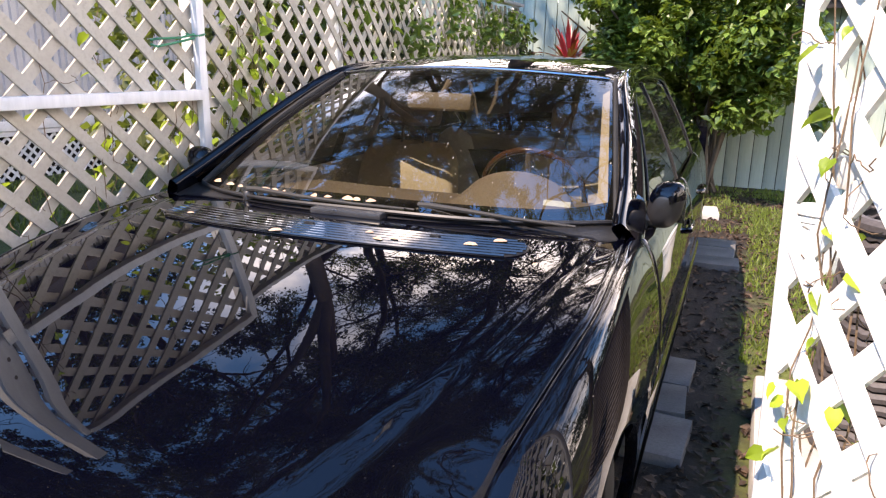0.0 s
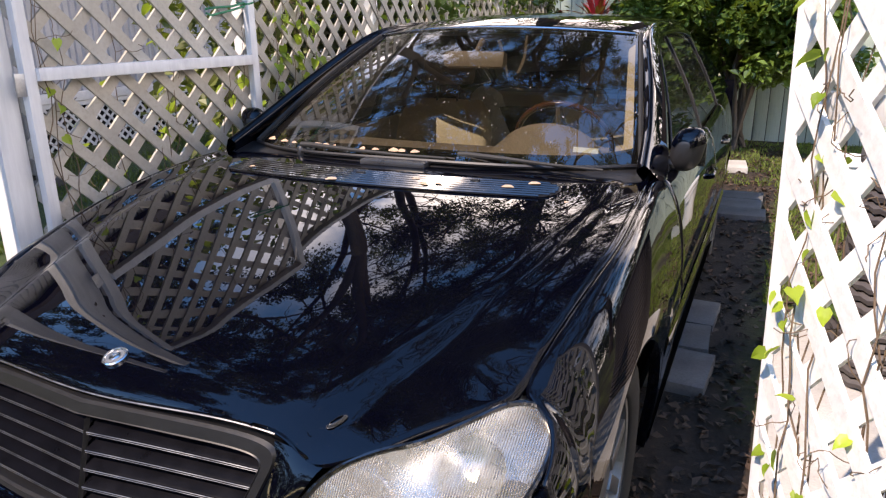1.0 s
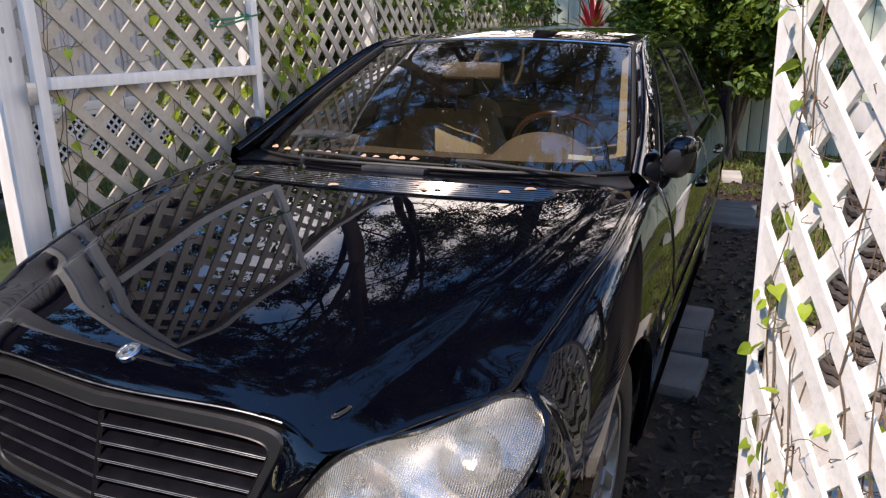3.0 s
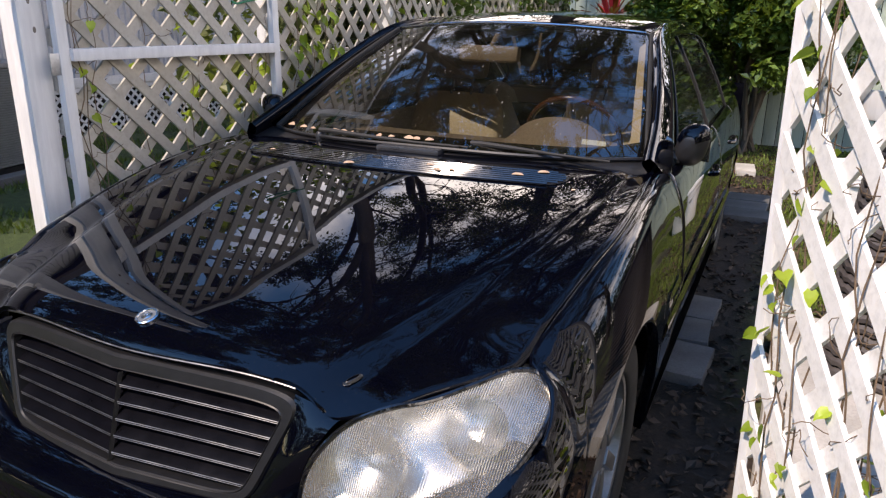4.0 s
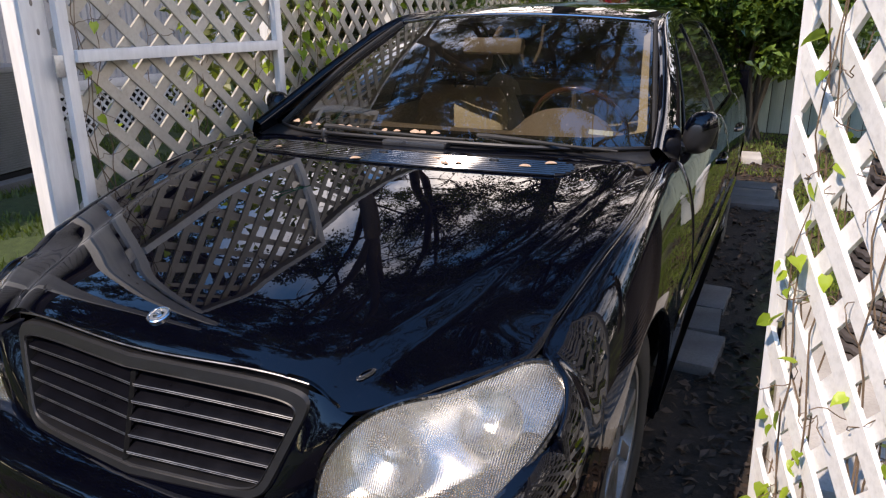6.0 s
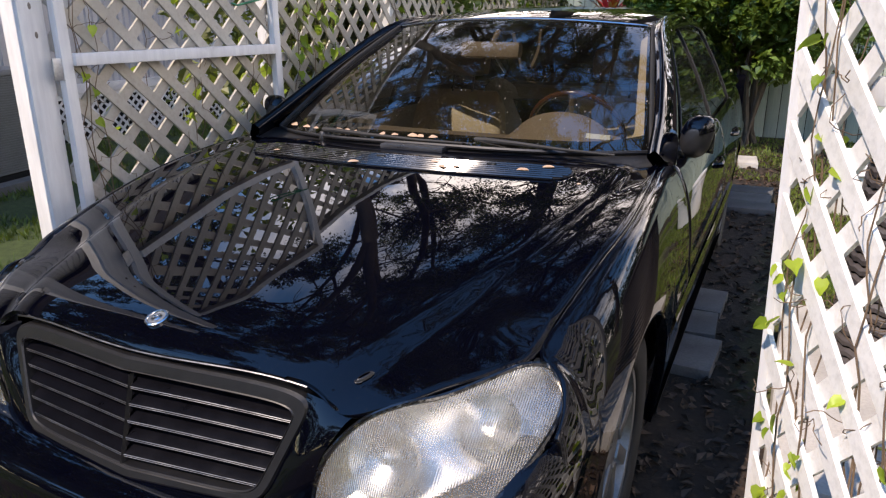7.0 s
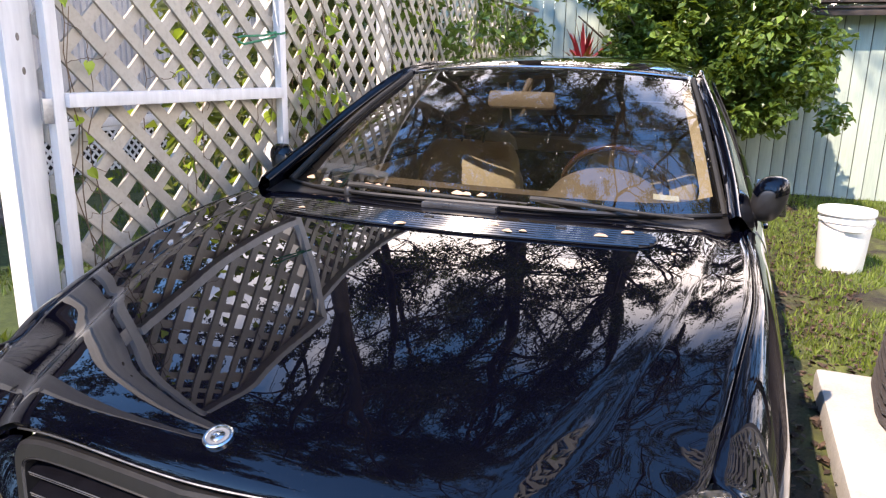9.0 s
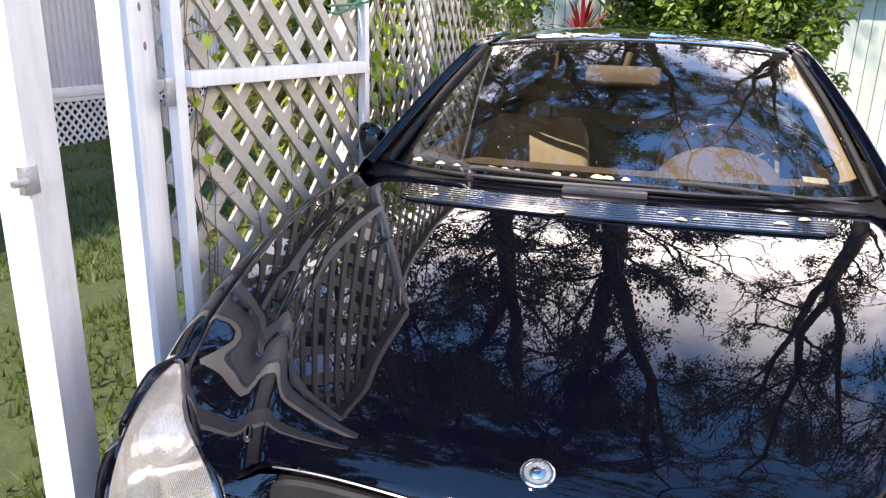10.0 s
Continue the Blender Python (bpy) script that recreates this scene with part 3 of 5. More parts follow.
    part("post", MB().box((c.x - 0.03, c.y - 0.032, -0.2), (c.x + 0.035, c.y + 0.032, 1.93), 0.005), M_POST, fence)
bar(fence, "top_rail", FA - fu * 0.05 + Vector((0, 0, 1.925)), FB + Vector((0, 0, 1.955)), 0.03, 0.09, M_POST, "weathered white cap rail")
bar(fence, "rail", FA - fn_ * 0.03 + Vector((0, 0, 1.22)), FB - fn_ * 0.03 + Vector((0, 0, 1.22)), 0.04, 0.03, M_POST)
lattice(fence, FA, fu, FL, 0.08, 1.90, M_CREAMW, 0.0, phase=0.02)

# green cord tied round the stile
cord = MB()
c = GA + gu * (GW - 0.02)
ring = [(c.x + 0.034 * math.cos(a), c.y + 0.036 * math.sin(a), 1.495 + 0.004 * math.sin(2 * a)) for a in np.linspace(0, 6.3, 14)]
cord.tube(ring, 0.004, 6)
for dz in (0.0, -0.014):
    e = GA + gu * (GW - 0.22) + gn * 0.012
    cord.tube([(c.x + 0.02, c.y - 0.03, 1.497 + dz), ((c.x + e.x) / 2 + 0.02, (c.y + e.y) / 2, 1.482 + dz), (e.x, e.y, 1.475 + dz * 2), (e.x - 0.02, e.y - 0.01, 1.47 + dz)], 0.0045, 6)
solo("cord", cord, M_STRING, "green plastic cord tied round the lattice gate", "cord")

# second gate leaf in full sun
RA = Vector((1.14, 0.90, 0))
ru = Vector((0.47, -0.883, 0)).normalized()
rn = Vector((ru.y, -ru.x, 0))
# the leaf has sagged a little in its own plane
pivot = Matrix.Translation(RA + Vector((0, 0, 1.45)))
SAG = pivot @ Matrix.Rotation(0.055, 4, rn) @ pivot.inverted()
rgate = thing("lattice_gate", "sunlit white lattice gate leaf overgrown with vine", "gate", "lattice gate leaves", m=SAG)
RW = 0.98
lattice(rgate, RA, ru, RW, 0.10, 1.98, M_WHITE, 0.0, phase=0.046, pitch=0.152, slat=0.042, thick=0.011, s0=0.006)
for s, deep in ((-0.005, 0.012), (RW - 0.02, -0.014)):
    cc = RA + ru * s + rn * deep
    bar(rgate, "stile", cc + Vector((0, 0, 0.08)), cc + Vector((0, 0, 1.99)), 0.022, 0.022, M_POST, "white painted stile")
for z in (0.13, 1.255, 1.95):
    c0, c1 = RA + ru * 0.036 - rn * 0.014, RA + ru * (RW - 0.036) - rn * 0.014
    bar(rgate, "rail", c0 + Vector((0, 0, z)), c1 + Vector((0, 0, z)), 0.05, 0.024, M_POST, "white painted rail")
hp = RA + ru * (RW + 0.065)
square_post("gate_post", hp.x - 0.045, hp.x + 0.045, hp.y - 0.045, hp.y + 0.045, 2.3, "white painted timber gate post by the sunlit gate leaf")

# house side with metal siding, trim and lattice skirting
house = thing("house", "grey metal-sided house raised on lattice skirting", "house", m=pose(0, 0, 0))
HX = -6.6
sid = MB()
n = 0
y = -3.0
while y < 13:
    prof = [(0, 0.0), (0.030, 0.0), (0.042, 0.026), (0.066, 0.026), (0.078, 0.0)]
    for (p0, d0), (p1, d1) in zip(prof, prof[1:] + [(0.092, 0.0)]):
        sid.add([(HX + d0, y + p0, 0.67), (HX + d1, y + p1, 0.67), (HX + d1, y + p1, 3.4), (HX + d0, y + p0, 3.4)], [(0, 1, 2, 3)])
    y += 0.092
sid.add([(HX - 4, -3, 0.67), (HX - 4, 13, 0.67), (HX - 4, 13, 3.4), (HX - 4, -3, 3.4)], [(3, 2, 1, 0)])
part("wall", sid, M_SIDING, house, "vertical ribbed metal siding", smooth=20)
# unseen roof, added to block sky from the bonnet's left reflections
rp = [(HX + 0.45, 3.38), (HX + 0.45, 3.50), (HX - 2.0, 5.0), (HX - 4.45, 3.50), (HX - 4.45, 3.38), (HX - 2.0, 4.88)]
part("roof", MB().add([(x, yy, z) for yy in (-3.4, 13.4) for x, z in rp], [(k, (k + 1) % 6, (k + 1) % 6 + 6, k + 6) for k in range(6)] + [(0, 5, 2, 1), (2, 5, 4, 3), (7, 8, 11, 6), (8, 9, 10, 11)]), M_SHINGLE, house, "unseen dark gable roof added above the house", smooth=0)
part("gable", MB().add([(HX, -3.0, 3.4), (HX - 4, -3.0, 3.4), (HX - 2, -3.0, 4.7), (HX, 13.0, 3.4), (HX - 4, 13.0, 3.4), (HX - 2, 13.0, 4.7), (HX, -3.0, 0.67), (HX - 4, -3.0, 0.67), (HX, 13.0, 0.67), (HX - 4, 13.0, 0.67)], [(0, 2, 1), (3, 4, 5), (6, 0, 1, 7), (8, 9, 4, 3), (6, 7, 9, 8)]), M_SIDING, house, smooth=0)
tb = MB().box((HX, -3, 0.56), (HX + 0.05, 13, 0.67), 0.006)
tb.box((HX + 0.0, -3, 0.50), (HX + 0.03, 13, 0.557), 0.004)
part("trim", tb, M_TRIMG, house, "pale grey trim board")
# dark solid standing for the shade behind the skirting
part("crawl_space", MB().box((HX - 3.9, -2.9, -0.05), (HX - 0.06, 12.9, 0.49)), M_DARK, house, smooth=0)
lattice(house, (HX, 3.6, 0), (0, 1, 0), 5.2, 0.0, 0.50, M_TRIMG, 0.0, phase=0.0, pitch=0.12, slat=0.03)

ac = thing("air_conditioner", "grey outdoor air conditioning unit on a concrete pad", "air conditioner", m=pose(-5.25, 3.05, 0.0, 0, 0, 12))
part("pad", MB().box((-0.5, -0.6, 0), (0.5, 0.6, 0.08), 0.01), M_CONC, ac, "concrete pad")
part("case", MB().box((-0.34, -0.38, 0.125), (0.34, 0.38, 0.95), 0.02), M_COIL, ac, "grey inner coil")
part("top", MB().box((-0.37, -0.41, 0.95), (0.37, 0.41, 1.0), 0.015), M_ACGREY, ac)
part("base", MB().box((-0.36, -0.40, 0.08), (0.36, 0.40, 0.125), 0.01), M_DARK, ac)
for sx in (-0.36, 0.36):
    for sy in (-0.40, 0.40):
        part("corner_post", MB().box((sx - 0.02, sy - 0.02, 0.125), (sx + 0.02, sy + 0.02, 0.95), 0.006), M_ACGREY, ac)
for i in range(40):
    z = 0.14 + i * 0.0203
    fin = MB().box((0.345, -0.38, z), (0.362, 0.38, z + 0.011), 0.0)
    fin.box((-0.34, -0.402, z), (0.34, -0.385, z + 0.011), 0.0)
    part("fin", fin, M_ACGREY, ac, smooth=0)

# shed wall of green boards at the far end, with a shingled roof edge
shed = thing("shed", "sage green board shed with dark shingle roof", "shed", m=pose(0, 0, 0))
bx = -3.2
rb = random.Random(5)
while bx < 5.2:
    w = 0.142 + rb.uniform(-0.006, 0.006)
    top = 2.12 if bx > 0.9 else 2.75
    part("board", MB().box((bx + 0.004, 8.6 + rb.uniform(-0.004, 0.004), -0.1), (bx + w - 0.004, 8.628, top), 0.003), M_GREEN, shed)
    bx += w
part("wall", MB().box((-3.2, 8.632, -0.1), (5.2, 8.70, 2.1)), M_DARK, shed, "dark backing seen in the joints", smooth=0)
rf = MB()
for j in range(9):
    y0, z0 = 8.32 + 0.2 * j, 2.06 + 0.075 * j
    xx = 1.02 + 0.14 * j
    while xx < 5.3:
        ww = rb.uniform(0.22, 0.32)
        rf.box((xx, y0 - rb.uniform(0, 0.012), z0), (xx + ww - 0.006, y0 + 0.24, z0 + 0.022), 0.0, None)
        xx += ww
part("roof", rf, M_SHINGLE, shed, "dark brown shingle roof edge", smooth=0)
part("fascia", MB().box((1.02, 8.33, 1.985), (5.3, 8.36, 2.06), 0.004), M_SHINGLE, shed)

# kerb slab and slatted box at the alley's edge
kerb = MB().box((1.185, 1.25, -0.1), (1.95, 2.78, 0.10), 0.025)
solo("kerb", kerb, M_KERB, "pale sunlit concrete slab edge beside the drive", "concrete slab", kind="structure")
bin_ = thing("basket_planter", "dark brown-grey woven plastic basket standing on concrete", "basket", m=pose(1.75, 2.46, 0.10, 0, 0, -6))


def basket_ring(z, grow=0.0):
    """Rounded rectangle of the basket at height z."""
    k = 1.0 - 0.14 * (z / 0.8)
    out = []
    for i in range(56):
        a = 6.28319 * i / 56
        c, n_ = math.cos(a), math.sin(a)
        out.append(Vector((math.copysign(abs(c) ** 0.55, c) * (0.37 * k + grow), math.copysign(abs(n_) ** 0.55, n_) * (0.41 * k + grow), z)))
    return out


body_rings = [basket_ring(z, -0.012) for z in (0.0, 0.2, 0.4, 0.6, 0.8)]
part("body", MB().add([p for r in body_rings for p in r], [(j * 56 + i, j * 56 + (i + 1) % 56, (j + 1) * 56 + (i + 1) % 56, (j + 1) * 56 + i) for j in range(4) for i in range(56)]), M_DARK, bin_)
for i in range(20):
    ring = basket_ring(0.022 + i * 0.040)
    part("woven_band", MB().tube([p + Vector((0, 0, 0.004 * (-1) ** j)) for j, p in enumerate(ring + ring[:1])], 0.0185, 6, cap=False), M_WICKER, bin_)
rim_ring = basket_ring(0.815, 0.012)
part("rim", MB().tube(rim_ring + rim_ring[:1], 0.026, 8, cap=False), M_WICKER, bin_)

# concrete pavers in the soil
rp = random.Random(11)


def paver(x, y, w, d, rz, tilt=0.0, h=0.045):
    mb = MB().box((-w / 2, -d / 2, -0.05), (w / 2, d / 2, h), 0.008)
    for i, p in enumerate(mb.v):
        q = Vector(p) * 3 + Vector((x * 7, y * 3, 0))
        mb.v[i] = (p[0] + 0.006 * noise.noise(q * 4), p[1] + 0.006 * noise.noise(q * 4 + Vector((5, 0, 0))), p[2])
    ob = solo("paver", mb, M_CONC, "grey concrete paving slab sunk in soil", "paver", "pavers along the car")
    ob.matrix_world = pose(x, y, 0, tilt, 0, rz)


for x, y, w, d, rz, tl in ((0.80, 2.17, 0.33, 0.33, -3, 0), (0.775, 2.49, 0.31, 0.30, 4, -2), (0.755, 2.80, 0.35, 0.30, -2, 1), (0.86, 4.90, 0.42, 0.24, 2, 0), (0.83, 5.17, 0.40, 0.26, -1, 1), (0.83, 5.46, 0.40, 0.26, 1, 0)):
    paver(x, y, w, d, rz, tl)
blk = MB().box((-0.09, -0.2, -0.02), (0.09, 0.2, 0.055), 0.008)
b_ = solo("concrete_block", blk, M_KERB, "pale concrete block lying on bare soil", "concrete block")
b_.matrix_world = pose(0.74, 6.75, 0, 0, 0, 6)

# bucket with lid
bucket = thing("bucket", "white plastic bucket with lid standing on grass", "bucket", m=pose(1.56, 5.13, 0.0))
part("pail", MB().lathe([(0.0, 0.006), (0.125, 0.0), (0.130, 0.01), (0.146, 0.30), (0.153, 0.302), (0.153, 0.318), (0.148, 0.32), (0.149, 0.352), (0.140, 0.352), (0.0, 0.350)], 40), M_BUCKET, bucket)
part("lid", MB().lathe([(0.0, 0.366), (0.142, 0.366), (0.147, 0.374), (0.158, 0.374), (0.161, 0.366), (0.160, 0.345), (0.155, 0.345), (0.153, 0.353)], 40), M_BUCKET, bucket)
hd = [(0.152 * math.cos(a), 0.152 * math.sin(a), 0.31 - 0.045 * math.sin((a + 2.7) / 2.6 * 3.14159)) for a in np.linspace(-2.7, -0.1, 14)]
part("handle", MB().tube([(1.03 * p[0], 1.03 * p[1], p[2]) for p in hd], 0.0025, 6), M_STEEL, bucket, "thin wire handle")
part("grip", MB().tube([(1.04 * p[0], 1.04 * p[1], p[2]) for p in hd[5:9]], 0.009, 8), M_TRIMG, bucket, "grey plastic grip")

for ob in bucket.children:
    ob.data.transform(Matrix.Scale(1.2, 4))

# ---------------------------------------------------------------- plants


def tree(x, y, fork, top, seed, lean=(0, 0), spread=3.0, trunk=0.26, clump=26, size=0.13, low=5, gap=0.0):
    """Forked tree: one trunk, two or three rising limbs, branches that end in leaf clumps."""
    rng = np.random.default_rng(seed)
    t = thing("oak_tree", "tall out-of-view oak tree with forked trunk and dark foliage", "tree", "trees round the yard", m=pose(x, y, 0))
    wood, tips = MB(), []

    def rnd(k):
        return Vector(rng.normal(size=3).tolist()) * k

    def twig(p, d, L, r, level):
        pts, q = [p], p.copy()
        for i in range(4):
            d = (d + rnd(0.22) + Vector((0, 0, 0.04))).normalized()
            q = q + d * L / 4
            pts.append(q.copy())
        wood.tube(pts, list(np.linspace(r, r * 0.4, 5)), 5 if level == 0 else 4, cap=False)
        if level < 2:
            for i in (1, 2, 3, 4):
                for _ in range(2 if level == 0 and i > 1 else 1):
                    twig(pts[i], (d + rnd(0.7)).normalized(), L * 0.52, r * 0.5, level + 1)
        else:
            tips.extend(pts[2::2])

    stem = [Vector((0.12 * math.sin(2.6 * k + seed), 0.12 * math.cos(3.4 * k + seed), fork * k)) for k in np.linspace(0, 1, 7)]
    stem[0].z = -0.3
    wood.tube(stem, list(np.linspace(trunk, trunk * 0.78, 7)), 10)
    for k in range(low):
        a = 2.4 * k + seed
        p = stem[3 + k % 4]
        twig(p, Vector((math.cos(a), math.sin(a), 0.25)).normalized(), spread * (0.6 + 0.25 * rng.random()), trunk * 0.2, 0)
    n_main = 3
    for m_ in range(n_main):
        a = 6.28319 * m_ / n_main + seed * 0.7
        end = Vector((lean[0] + spread * 0.7 * math.cos(a), lean[1] + spread * 0.7 * math.sin(a), top))
        main = [stem[-1].lerp(end, k) + rnd(0.16) * min(1, k * 4) + Vector((lean[0], lean[1], 0)) * (k * k - k) * 0.35 for k in np.linspace(0, 1, 8)]
        wood.tube(main, list(np.linspace(trunk * 0.62, trunk * 0.12, 8)), 8, cap=False)
        for i in range(2, 8):
            for _ in range(1 + i % 2):
                b = 6.28319 * rng.random()
                twig(main[i], Vector((math.cos(b), math.sin(b), 0.35)).normalized(), spread * (0.55 + 0.3 * rng.random()), trunk * 0.2, 0)
    part("trunk", wood, M_BARK, t, smooth=60)
    tips = np.array([tuple(p) for p in tips])
    open_sky = np.array([noise.noise(Vector((p[0] + 3 * x, p[1] + 3 * y, p[2])) * 0.42) + 0.8 * noise.noise(Vector((p[0], p[1] + 7 * x, p[2] + y)) * 1.1) for p in tips])
    tips = tips[(open_sky + 0.15 * (tips[:, 2] > 0.72 * top) > gap) & (rng.random(len(tips)) < 0.85)]
    mb = leaves(MB(), rng, tips, 0.18 + 0.26 * rng.random(len(tips)), int(len(tips) * clump), size)
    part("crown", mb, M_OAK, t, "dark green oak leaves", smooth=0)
    return t


for args in ((-0.45, 12.6, 8.9, 14.5, 3, (0.2, -6.4), 3.3, 0.34, 80, 0.08, 20, 0.11), (-3.1, 13.0, 10.2, 15.0, 8, (0.6, -7.0), 3.5, 0.30, 80, 0.08, 20, 0.11),
             (-8.5, 15.5, 6.0, 13.5, 5, (2.8, -6.8), 3.6, 0.30, 60, 0.095, 6, 0.12),
             (4.6, 14.5, 9.0, 14.0, 12, (0.2, -4.6), 3.0, 0.26, 64, 0.08, 14, 0.27), (9.5, 10.5, 6.5, 12.5, 33, (0, 0), 3.0, 0.26, 30, 0.10, 5, 0.22),
             # unseen trees added west and east to darken the paint's reflections
             (-7.6, -1.4, 3.8, 9.5, 61, (0.8, 0.6), 2.4, 0.22, 80, 0.10, 8, -0.35), (9.0, 3.6, 4.5, 11.5, 37, (-0.8, 0), 3.2, 0.26, 36, 0.11, 7, 0.18), (10.0, -3.0, 4.5, 11.0, 43, (0, 0), 3.2, 0.26, 30, 0.14, 8),
             # unseen tree added to shade the shed wall and darken the bonnet's reflection
             (-4.3, 6.8, 6.0, 10.8, 29, (1.3, -3.8), 2.2, 0.18, 70, 0.085, 0, 0.14),
             # unseen trees added behind the house to block sky on the left
             (-12.6, 8.0, 6.0, 13.0, 17, (5.4, -2.2), 3.8, 0.28, 60, 0.12, 8, -0.15), (-12.8, 1.5, 5.0, 12.5, 19, (2.4, -0.5), 3.6, 0.28, 40, 0.16, 9), (-13.0, -6.0, 5.0, 12.0, 23, (1.0, 0.5), 3.6, 0.28, 40, 0.16, 9)):
    tree(*args)

# far woods ring
rng = np.random.default_rng(77)
ang = rng.random(420) * 6.28319
rad = 38 + 12 * rng.random(420)
cen = np.stack([rad * np.cos(ang), rad * np.sin(ang), 1 + 6.5 * rng.random(420)], 1)
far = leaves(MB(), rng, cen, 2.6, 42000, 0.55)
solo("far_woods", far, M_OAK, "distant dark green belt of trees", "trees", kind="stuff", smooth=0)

# unseen low wood added behind the shed to hide bright sky in reflections
rng = np.random.default_rng(79)
cen = np.stack([-16 + 36 * rng.random(420), 16.5 + 4 * rng.random(420), 0.4 + 5.0 * rng.random(420)], 1)
cen[:, 2] += 0.8 * np.sin(cen[:, 0] * 1.1)
solo("unseen_back_woods", leaves(MB(), rng, cen, 0.9, 24000, 0.28), M_OAK, "unseen dark green undergrowth added behind a green shed", "trees", kind="stuff", smooth=0)

# unseen tree row added behind the viewer and to the west, blocking low sky
rng = np.random.default_rng(78)
cen = np.stack([-26 + 56 * rng.random(500), -17 - 4 * rng.random(500), 0.8 + 7.6 * rng.random(500) ** 1.2], 1)
side = np.stack([-19 - 4 * rng.random(260), -19 + 24 * rng.random(260), 0.8 + 9.5 * rng.random(260) ** 1.1], 1)
cen = np.concatenate([cen, side])
cen[:, 2] += 1.2 * np.sin(cen[:, 0] * 0.8)
solo("unseen_tree_screen", leaves(MB(), rng, cen, 1.3, 46000, 0.42), M_OAK, "unseen dark green tree row added to block low sky", "trees", kind="stuff", smooth=0)

# shrub in front of the shed
rng = np.random.default_rng(4)
bush = thing("shrub", "large glossy-leaved green shrub against a green shed", "shrub", m=pose(0.4, 7.9, 0))
st, tips = MB(), []
for k in range(26):
    a = rng.uniform(-2.9, 0.2)
    tx, ty, tz = rng.uniform(-1.5, 1.35), rng.uniform(-1.45, 0.3), rng.uniform(1.0, 2.7)
    pts = [(rng.uniform(-0.35, 0.35), rng.uniform(-0.2, 0.3), -0.05), (tx * 0.35, ty * 0.25, tz * 0.5), (tx * 0.75, ty * 0.7, tz * 0.85), (tx, ty, tz)]
    st.tube(pts, [0.03, 0.022, 0.014, 0.006], 6)
    for j in range(14):
        q = rng.uniform(0.5, 1.0)
        tips.append((tx * q + rng.normal() * 0.18, ty * q + rng.normal() * 0.18, tz * (0.45 + 0.55 * q) + rng.normal() * 0.2))
tips = np.array(tips)
# high left tips are extra foliage standing in for shade on the shed wall
tips = tips[(tips[:, 2] > 0.85) & ((tips[:, 0] > -0.85) | (tips[:, 2] > 2.1))]
part("stem", st, M_BARK, bush)
part("foliage", leaves(MB(), rng, tips, 0.20, 38000, 0.09, 1.1), M_BUSH, bush, "glossy mid-green leaves", smooth=0)

# cordyline
cord_p = thing("cordyline", "crimson cordyline with strap-shaped leaves by the fence", "plant", m=pose(-0.80, 7.15, 0))
part("stem", MB().tube([(0, 0, -0.05), (0.03, 0.0, 0.7), (0.0, 0.02, 1.45)], [0.035, 0.03, 0.025], 8), M_BARK, cord_p)
for k in range(54):
    a, el = k * 2.4, 0.25 + 1.15 * rng.random()
    L = 0.38 + 0.20 * rng.random()
    d = Vector((math.cos(a) * math.cos(el), math.sin(a) * math.cos(el), math.sin(el)))
    s = d.cross(Vector((0, 0, 1))).normalized()
    z0 = 1.30 + 0.15 * rng.random()
    vs = []
    for i, w in enumerate((0.008, 0.019, 0.016, 0.002)):
        p = Vector((0, 0, z0)) + d * L * i / 3 + Vector((0, 0, -0.11 * (i / 3) ** 2))
        vs += [p - s * w, p - Vector((0, 0, 0.006)), p + s * w]
    fs = [(3 * i + j, 3 * i + j + 1, 3 * i + j + 4, 3 * i + j + 3) for i in range(3) for j in range(2)]
    part("leaf", MB().add(vs, fs), M_RED, cord_p, smooth=60)


def vine_on(name, label, a, u, n, s_rng, z_rng, count, leaf_n, size, seed, parent_m=None):
    """A climbing vine woven along a lattice plane: stems and heart-shaped leaves."""
    rr = np.random.default_rng(seed)
    t = thing(name, label, "vine", "climbing vines", m=parent_m or pose(0, 0, 0))
    lf, cur = MB(), MB()
    for k in range(count):
        s = s_mid = rr.uniform(*s_rng)
        z = 0.02
        zt = rr.uniform(z_rng[0] + 0.5 * (z_rng[1] - z_rng[0]), z_rng[1])
        pts = []
        while z < zt:
            pts.append(a + u * s + n * (0.014 + 0.016 * math.sin(9 * z + k)) + Vector((0, 0, z)))
            s += rr.normal() * 0.013 + (s_mid - s) * 0.15
            z += 0.06 + 0.03 * rr.random()
        if len(pts) > 2:
            part("stem", MB().tube(pts, list(np.linspace(0.0027, 0.0012, len(pts))), 5), M_VINE, t)
            for q in pts[2::3]:
                c, d = q.copy(), Vector(rr.normal(size=3).tolist()).normalized()
                run = [c.copy()]
                for _ in range(9):
                    d = (d + Vector(rr.normal(size=3).tolist()) * 0.55 - n * 0.25 * (c - q).dot(n) * 20).normalized()
                    c = c + d * 0.016
                    run.append(c.copy())
                cur.tube(run, 0.0011, 4, cap=False)
        for _ in range(max(1, leaf_n // count)):
            i = int(rr.integers(max(0, int(len(pts) * 0.15)), len(pts)))
            p = pts[i]
            if p.z < z_rng[0]:
                continue
            out = n * rr.uniform(0.2, 1.0) + u * rr.normal() * 0.9 + Vector((0, 0, rr.normal() * 0.5 - 0.25))
            e = p + out.normalized() * rr.uniform(0.01, 0.04)
            nr = n * 0.7 + Vector((0, 0, 0.7)) + Vector(rr.normal(size=3).tolist()) * 0.45
            heart_leaf(lf, e, out + Vector((0, 0, -0.5)), nr, size * rr.uniform(0.6, 1.35))
    tagged(part("tendril", cur, M_VINE, t), "fine tangled brown tendrils", kind="stuff")
